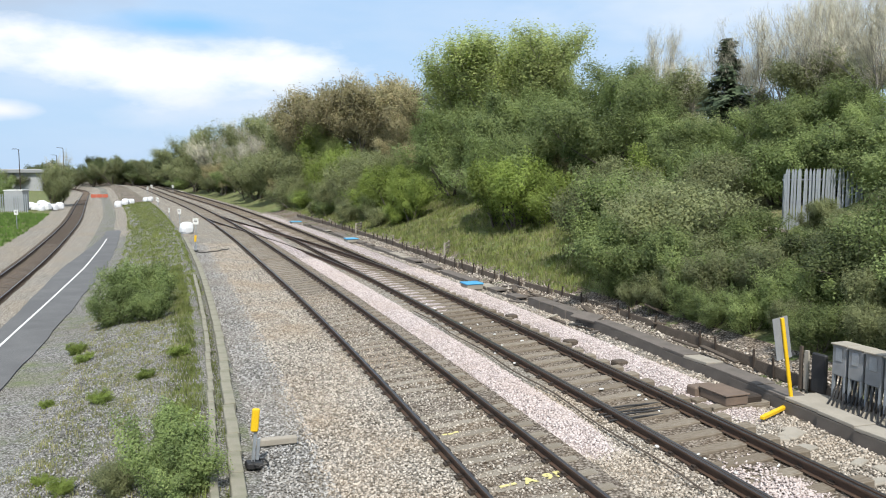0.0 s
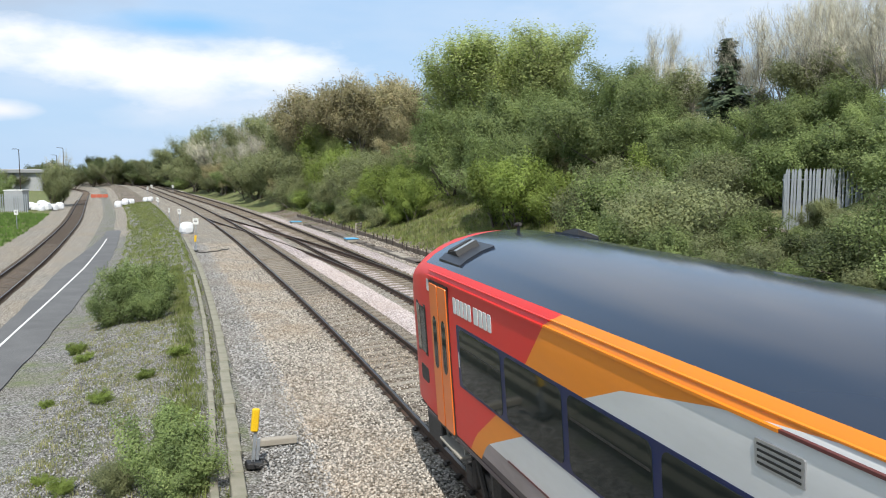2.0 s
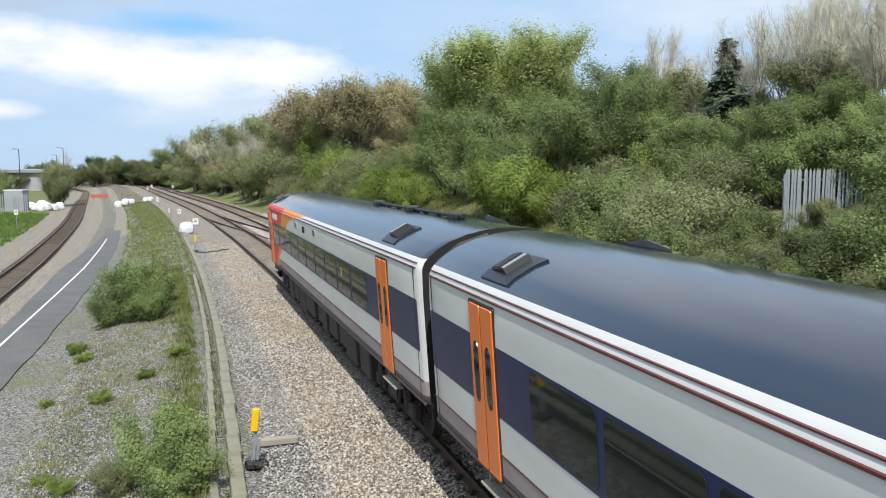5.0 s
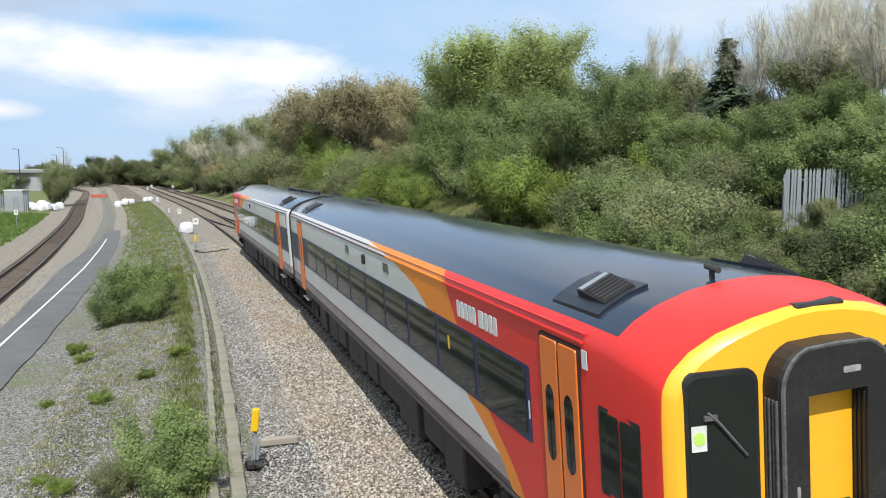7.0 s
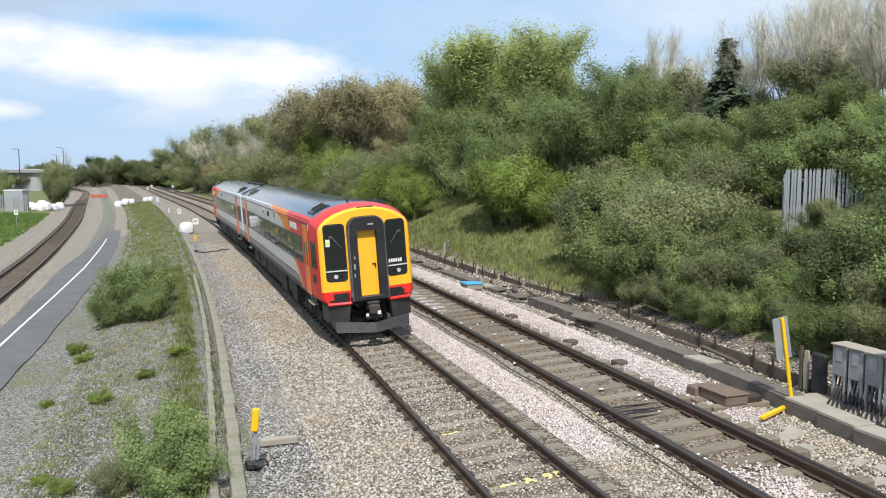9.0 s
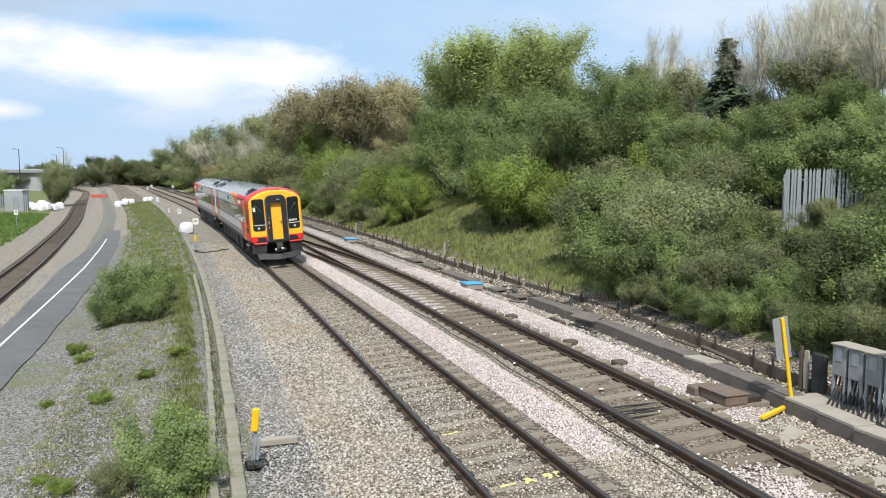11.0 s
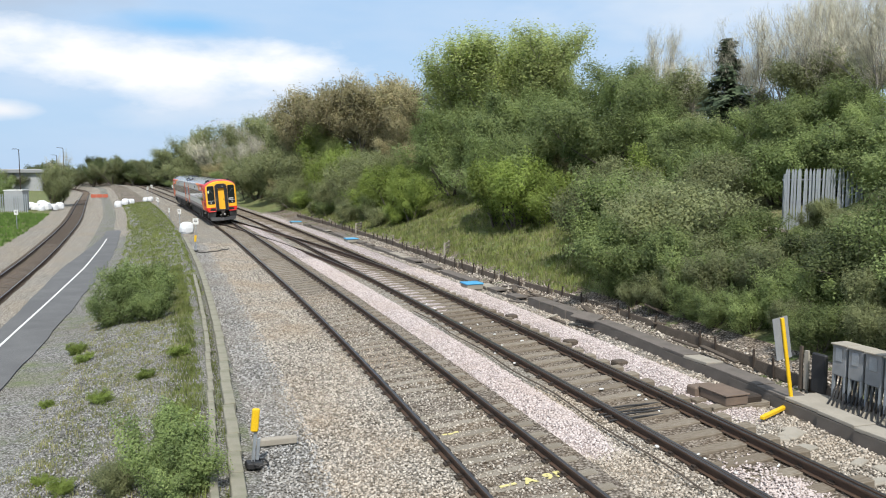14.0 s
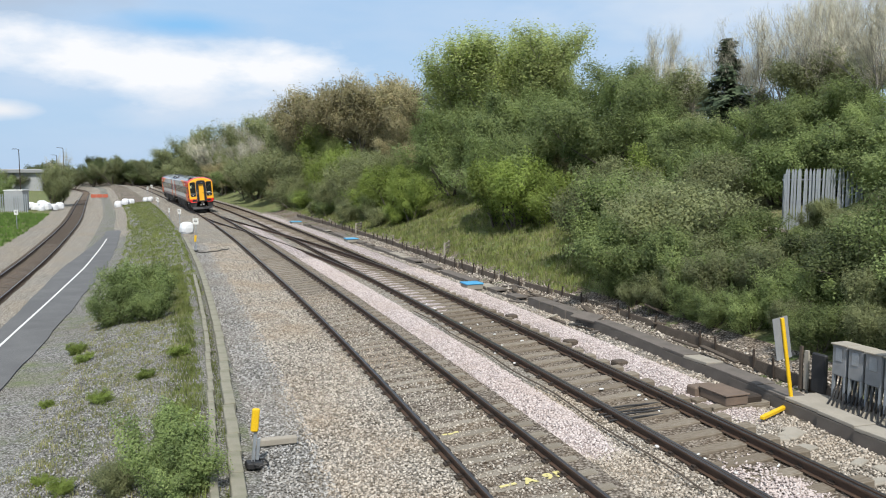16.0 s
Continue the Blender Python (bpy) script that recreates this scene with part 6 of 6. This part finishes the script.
def shed():
    """Low industrial building beyond the line, with a pale wall and a dark roof."""
    c = thing("industrial_building", "low pale industrial building with a dark flat roof", "building", pose(-124, 236, -1.5, 0, 0, 12))
    part("wall", Geo().box((0, 0, 2.5), (26, 14, 5.0), 0, .05), M_shed, c)
    part("roof", Geo().box((0, 0, 5.55), (28, 16, 1.1), 0, .15), M_grey, c, "dark grey flat roof with a deep fascia")


shed()

# ---- tracks, with their pieces ----
near_track = make_track("near_track", "canted railway track on weathered concrete sleepers", 0.0, 0.0, -30, S_END - 90, 0.66, SLEEP, CANT, 8, 106)
second_track = make_track("second_track", "canted railway track on old timber sleepers with pale ballast", T2, 0.04, -30, S_END - 90, 0.70, TIMBER, CANT, 8, 106)
g = Geo()
strip(g, srange(-30, S_END - 92), TL - .72, TL + .72, TLZ - .185)
tagged(part("single_track_bed", g, M_brownbed), "rust-stained ballast between the single track's rails", "ballast", kind="stuff")
single_track = make_track("single_track", "single rusty railway track curving away", TL, TLZ, -30, S_END - 90, 0.68, DARKTIMBER, 0.0, 40, 80)



def track_bed(name, label, mat, d0, lo, hi, z0, s0, s1):
    """Ballast packed between the sleepers, on the track's tilt."""
    sv = srange(s0, s1)
    n = len(sv)
    cols = [lo, lo * .5 + hi * .5, hi]
    rng = np.random.default_rng(77)
    v = np.concatenate([ats(sv, d0 + q + 0 * sv, z0 + q * math.sin(CANT) + rng.uniform(-.006, .006, n)) for q in cols])
    f = [(k * n + i, (k + 1) * n + i, (k + 1) * n + i + 1, k * n + i + 1) for k in range(2) for i in range(n - 1)]
    g = Geo()
    g.add(v, f)
    tagged(part(name, g, mat, smooth=True), label, "ballast", kind="stuff")


for lo, hi in ((-.70, .70), (-1.55, -.80), (.80, 1.35)):
    track_bed("track_ballast", "grey-brown ballast packed between the sleepers", M_bed, 0.0, lo, hi, -.176, -20, S_END - 95)
track_bed("track_ballast", "old brown ballast between the timbers", M_brownbed, T2, -1.2, -.80, -.165, -20, 60)
track_bed("track_ballast", "old brown ballast between the timbers", M_bed, T2, -.70, .70, -.165, -20, S_END - 95)
# crossover between the two tracks
xo = thing("crossover_track", "crossover rails joining the two tracks", "railway track", kind="structure")
sx = np.arange(34, 93, 1.0)
tt = np.clip((sx - 34) / 58, 0, 1)
mid = T2 * (1 - (3 * tt ** 2 - 2 * tt ** 3))
for sg in (-1, 1):
    part("rail", rail_mesh(sx, mid + sg * .7525, 0.012 + mid * 0.0 + sg * .7525 * math.sin(CANT) + 0.03 * (1 - tt)), [M_rail_side, M_rail_top], xo)
for d0, a, b in ((T2 - .66, 9, 34), (T2 + .66, 9, 34)):
    sw = np.arange(a, b, 1.0)
    off = (sw - a) / (b - a) * (-.05 if d0 < T2 else .05)
    part("switch_rail", rail_mesh(sw, d0 + off, 0.03 + (d0 - T2) * math.sin(CANT) + 0 * sw), [M_rail_side, M_rail_top], xo)


# fresh pale ballast heaped between and beside the tracks
def heap(name, label, mat, s0, s1, d0, d1, crest, z0, seed):
    S = np.arange(s0, s1, 0.5)
    cols = 7
    g = Geo()
    V = []
    for s in S:
        e0 = d0 + .14 * noise.noise(Vector((s * .9, seed, 0)))
        e1 = d1 + .14 * noise.noise(Vector((s * .9, seed, 9)))
        fade = min(1, (s - s0) / 3.5, (s1 - s) / 4.0)
        for k in range(cols):
            f = k / (cols - 1)
            d = e0 + (e1 - e0) * f
            V.append(tuple(at(s, d, z0 - .05 + (crest * math.sin(math.pi * f) ** .6 + .02 * noise.noise(Vector((s * 2, d * 3, seed)))) * fade - .08 * (1 - min(1, fade)))))
    F = [(i * cols + k, i * cols + k + 1, (i + 1) * cols + k + 1, (i + 1) * cols + k) for i in range(len(S) - 1) for k in range(cols - 1)]
    g.add(V, F)
    tagged(part(name, g, mat, smooth=True), label, "ballast", kind="stuff")


heap("fresh_ballast", "pale pinkish fresh ballast heaped between the tracks", M_fresh, 12.6, 80, 1.12, 2.38, .16, -.16, 1)
heap("fresh_ballast", "pale fresh ballast beside the second track", M_fresh, 13.5, 95, 5.0, 6.3, .16, -.16, 2)
heap("fresh_ballast", "pale fresh ballast between the second track's rails", M_fresh, 26, 90, 3.1, 4.4, .07, -.165, 3)
heap("fresh_ballast", "pale fresh ballast between the second track's rails", M_fresh, 5, 15.3, 3.1, 4.4, .07, -.145, 4)


def stones(name, label, mat, n, s0, s1, d0, d1, z_fn, size, seed, bias=1.0):
    """Loose ballast stones, each a lopsided eight-sided lump."""
    rng = np.random.default_rng(seed)
    s = s0 + (s1 - s0) * rng.random(n) ** bias
    d = d0 + (d1 - d0) * rng.random(n)
    s = s + rng.normal(size=n) * 0.45
    base = ats(s, d, z_fn(s, d))
    o = np.array([(1, 0, 0), (0, 1, 0), (-1, 0, 0), (0, -1, 0), (0, 0, 1), (0, 0, -1)], float)
    v = o[None] * (size * rng.uniform(.5, 1.25, (n, 6, 1))) + rng.normal(size=(n, 6, 3)) * size * .28
    a = rng.uniform(0, 6.28, n)
    c, q = np.cos(a)[:, None], np.sin(a)[:, None]
    v = np.stack([v[..., 0] * c - v[..., 1] * q, v[..., 0] * q + v[..., 1] * c, v[..., 2] * .75], -1) + base[:, None]
    tri = np.array([(0, 1, 4), (1, 2, 4), (2, 3, 4), (3, 0, 4), (1, 0, 5), (2, 1, 5), (3, 2, 5), (0, 3, 5)])
    F = (tri[None] + 6 * np.arange(n)[:, None, None]).reshape(-1)
    me = bpy.data.meshes.new(name)
    me.vertices.add(6 * n)
    me.vertices.foreach_set("co", v.reshape(-1))
    me.loops.add(len(F))
    me.loops.foreach_set("vertex_index", F)
    me.polygons.add(len(F) // 3)
    me.polygons.foreach_set("loop_start", np.arange(len(F) // 3) * 3)
    me.polygons.foreach_set("loop_total", np.full(len(F) // 3, 3))
    me.materials.append(mat)
    me.update()
    tagged(new(name, me), label, "ballast", kind="stuff")


def stone_mat(name, a, b, c):
    m, nt, bs = material(name, 0.95, 0, 0.15)
    col = mixc(nt, random_of(nt, True), a, b)
    v = coords(nt, (1, 1, 1), True)
    k = nt.nodes.new("ShaderNodeMath")
    k.operation = "MULTIPLY"
    k.inputs[1].default_value = 0.5
    nt.links.new(ramp(nt, noise_tex(nt, v, 0.32, 5, 0.6), 0.42, 0.68), k.inputs[0])
    nt.links.new(mixc(nt, k.outputs[0], col, c), bs.inputs["Base Color"])
    return m


M_stone = stone_mat("ballast_stone", (0.11, 0.097, 0.082), (0.56, 0.51, 0.445), (0.34, 0.26, 0.18))
M_stone_grey = stone_mat("ballast_stone_grey", (0.10, 0.098, 0.094), (0.47, 0.46, 0.445), (0.27, 0.24, 0.20))
M_stone_strip = stone_mat("strip_stone", (0.09, 0.088, 0.084), (0.42, 0.415, 0.405), (0.23, 0.21, 0.17))
M_stone_fresh = stone_mat("ballast_stone_fresh", (0.30, 0.255, 0.245), (0.63, 0.565, 0.55), (0.45, 0.37, 0.33))
gz = lambda s, d: ground_z(s, d) + 0.01
stones("loose_ballast", "weathered cream ballast stones", M_stone, 30000, 9, 58, -2.95, -0.95, gz, .034, 1, 1.9)
stones("loose_grey_ballast", "grey dusty ballast stones along the kerb", M_stone_grey, 14000, 9, 58, -3.85, -2.8, gz, .032, 11, 1.9)
stones("loose_ballast", "ballast stones between the rails", M_stone, 7000, 9, 34, -.68, .68, lambda s, d: -.165 + d * math.sin(CANT), .026, 2, 1.2)
stones("loose_ballast", "weathered ballast between the tracks", M_stone, 9000, 8, 18, .95, 2.9, gz, .034, 3)
stones("loose_ballast", "weathered ballast beside the trough", M_stone, 8000, 9, 20, 4.7, 6.4, gz, .034, 4)
def hz(d0, d1, crest, z0, s0=0.0):
    def height(s, d):
        fade = np.clip((s - s0) / 3.5, 0, 1)
        return z0 - .042 + crest * fade * np.sin(np.pi * np.clip((d - d0) / (d1 - d0), 0.02, .98)) ** .6 - .08 * (1 - fade)
    return height



stones("loose_fresh_ballast", "pale fresh ballast stones", M_stone_fresh, 19000, 14.2, 46, 1.1, 2.42, hz(1.12, 2.38, .16, -.16, 12.6), .032, 5, 1.2)
stones("loose_fresh_ballast", "pale fresh ballast stones", M_stone_fresh, 14000, 15.5, 40, 4.95, 6.35, hz(5.0, 6.3, .16, -.16, 13.5), .032, 6, 1.2)
stones("loose_fresh_ballast", "pale fresh ballast stones", M_stone_fresh, 3500, 8.6, 12.4, 3.08, 4.45, hz(3.1, 4.4, .07, -.145), .032, 7)
stones("strip_gravel", "fine grey gravel of the strip", M_stone_strip, 16000, 11, 32, -8.3, -4.8, gz, .026, 8, 1.3)
stones("verge_rubble", "stones and rubble along the bank foot", M_stone, 7000, 12, 60, 6.4, 8.6, gz, .05, 9, 1.2)


# yellow paint marks on two sleepers, pale pads on the second track's timbers
fc = bpy.data.curves.new("sleeper_text", "FONT")
fc.body, fc.size, fc.extrude, fc.offset, fc.space_character = "A 95", .30, .003, .012, 1.25
fo = bpy.data.objects.new("sleeper_text", fc)
text_mesh = bpy.data.meshes.new_from_object(fo)
bpy.data.objects.remove(fo)
text_mesh.materials.append(M_paintmark)
part("painted_text", text_mesh, None, near_track, "faded yellow painted letters and figures", m=on(13.15, 0, 0) @ pose(0, 0, 0, 0, -math.degrees(CANT), 0) @ pose(.02, 0, -.150, 0, 0, 4))
for s, d0, w in ((13.25, -.25, .9), (15.95, -.45, .3)):
    for k in range(1 if w > .5 else 3):
        m = on(s + .02 * math.sin(k * 4), 0, 0) @ pose(0, 0, 0, 0, -math.degrees(CANT), 0) @ pose(d0 + w * k / 2.6, 0, -.158 + .002 * k, 0, 0, 8 * math.sin(k * 3 + s))
        part("paint_mark", Geo().box((0, 0, 0), (w / 3.2, .07, .008)), M_paintmark, near_track, "faded yellow paint mark", m=m)
rp = random.Random(14)
for k in range(34):
    s = 11 + 22 * rp.random()
    m = on(s, T2 + rp.choice((-.45, -.1, .3, .5, -.95, .98)) + rp.uniform(-.06, .06), -.12 + rp.uniform(0, .02), rp.uniform(0, 90))
    part("rail_pad", Geo().box((0, 0, 0), (rp.uniform(.05, .12), rp.uniform(.03, .06), .03), 0, .008), M_whitepaint, second_track, "loose pale plastic pad", m=m)

# broken boards and lids lying along the trough
for k in range(26):
    s = 22 + 14 * rp.random() ** 1.2
    d = rp.uniform(6.4, 8.0)
    ln = rp.uniform(.35, 1.1)
    ob = part("broken_board", Geo().box((0, 0, 0), (rp.uniform(.06, .16), ln, rp.uniform(.03, .06)), 0, .008), rp.choice((M_rustwood, M_conc, M_rustwood, M_conc_dark)), m=on(s, d, float(ground_z(s, d)) + .05, rp.uniform(-60, 60)) @ pose(0, 0, 0, rp.uniform(-7, 7), rp.uniform(-10, 10), 0))
    tagged(ob, "broken weathered board lying by the cable trough", "board", "broken boards")
for k in range(12):
    s, d = 10.5 + 6 * rp.random(), rp.uniform(5.2, 6.2)
    ob = part("concrete_fragment", Geo().box((0, 0, 0), (rp.uniform(.2, .5), rp.uniform(.15, .35), .06), 0, .02), M_conc, m=on(s, d, -.17, rp.uniform(0, 90)) @ pose(0, 0, 0, rp.uniform(-6, 6), rp.uniform(-6, 6), 0))
    tagged(ob, "pale broken concrete fragment on the ballast", "debris", "concrete fragments")

motions()
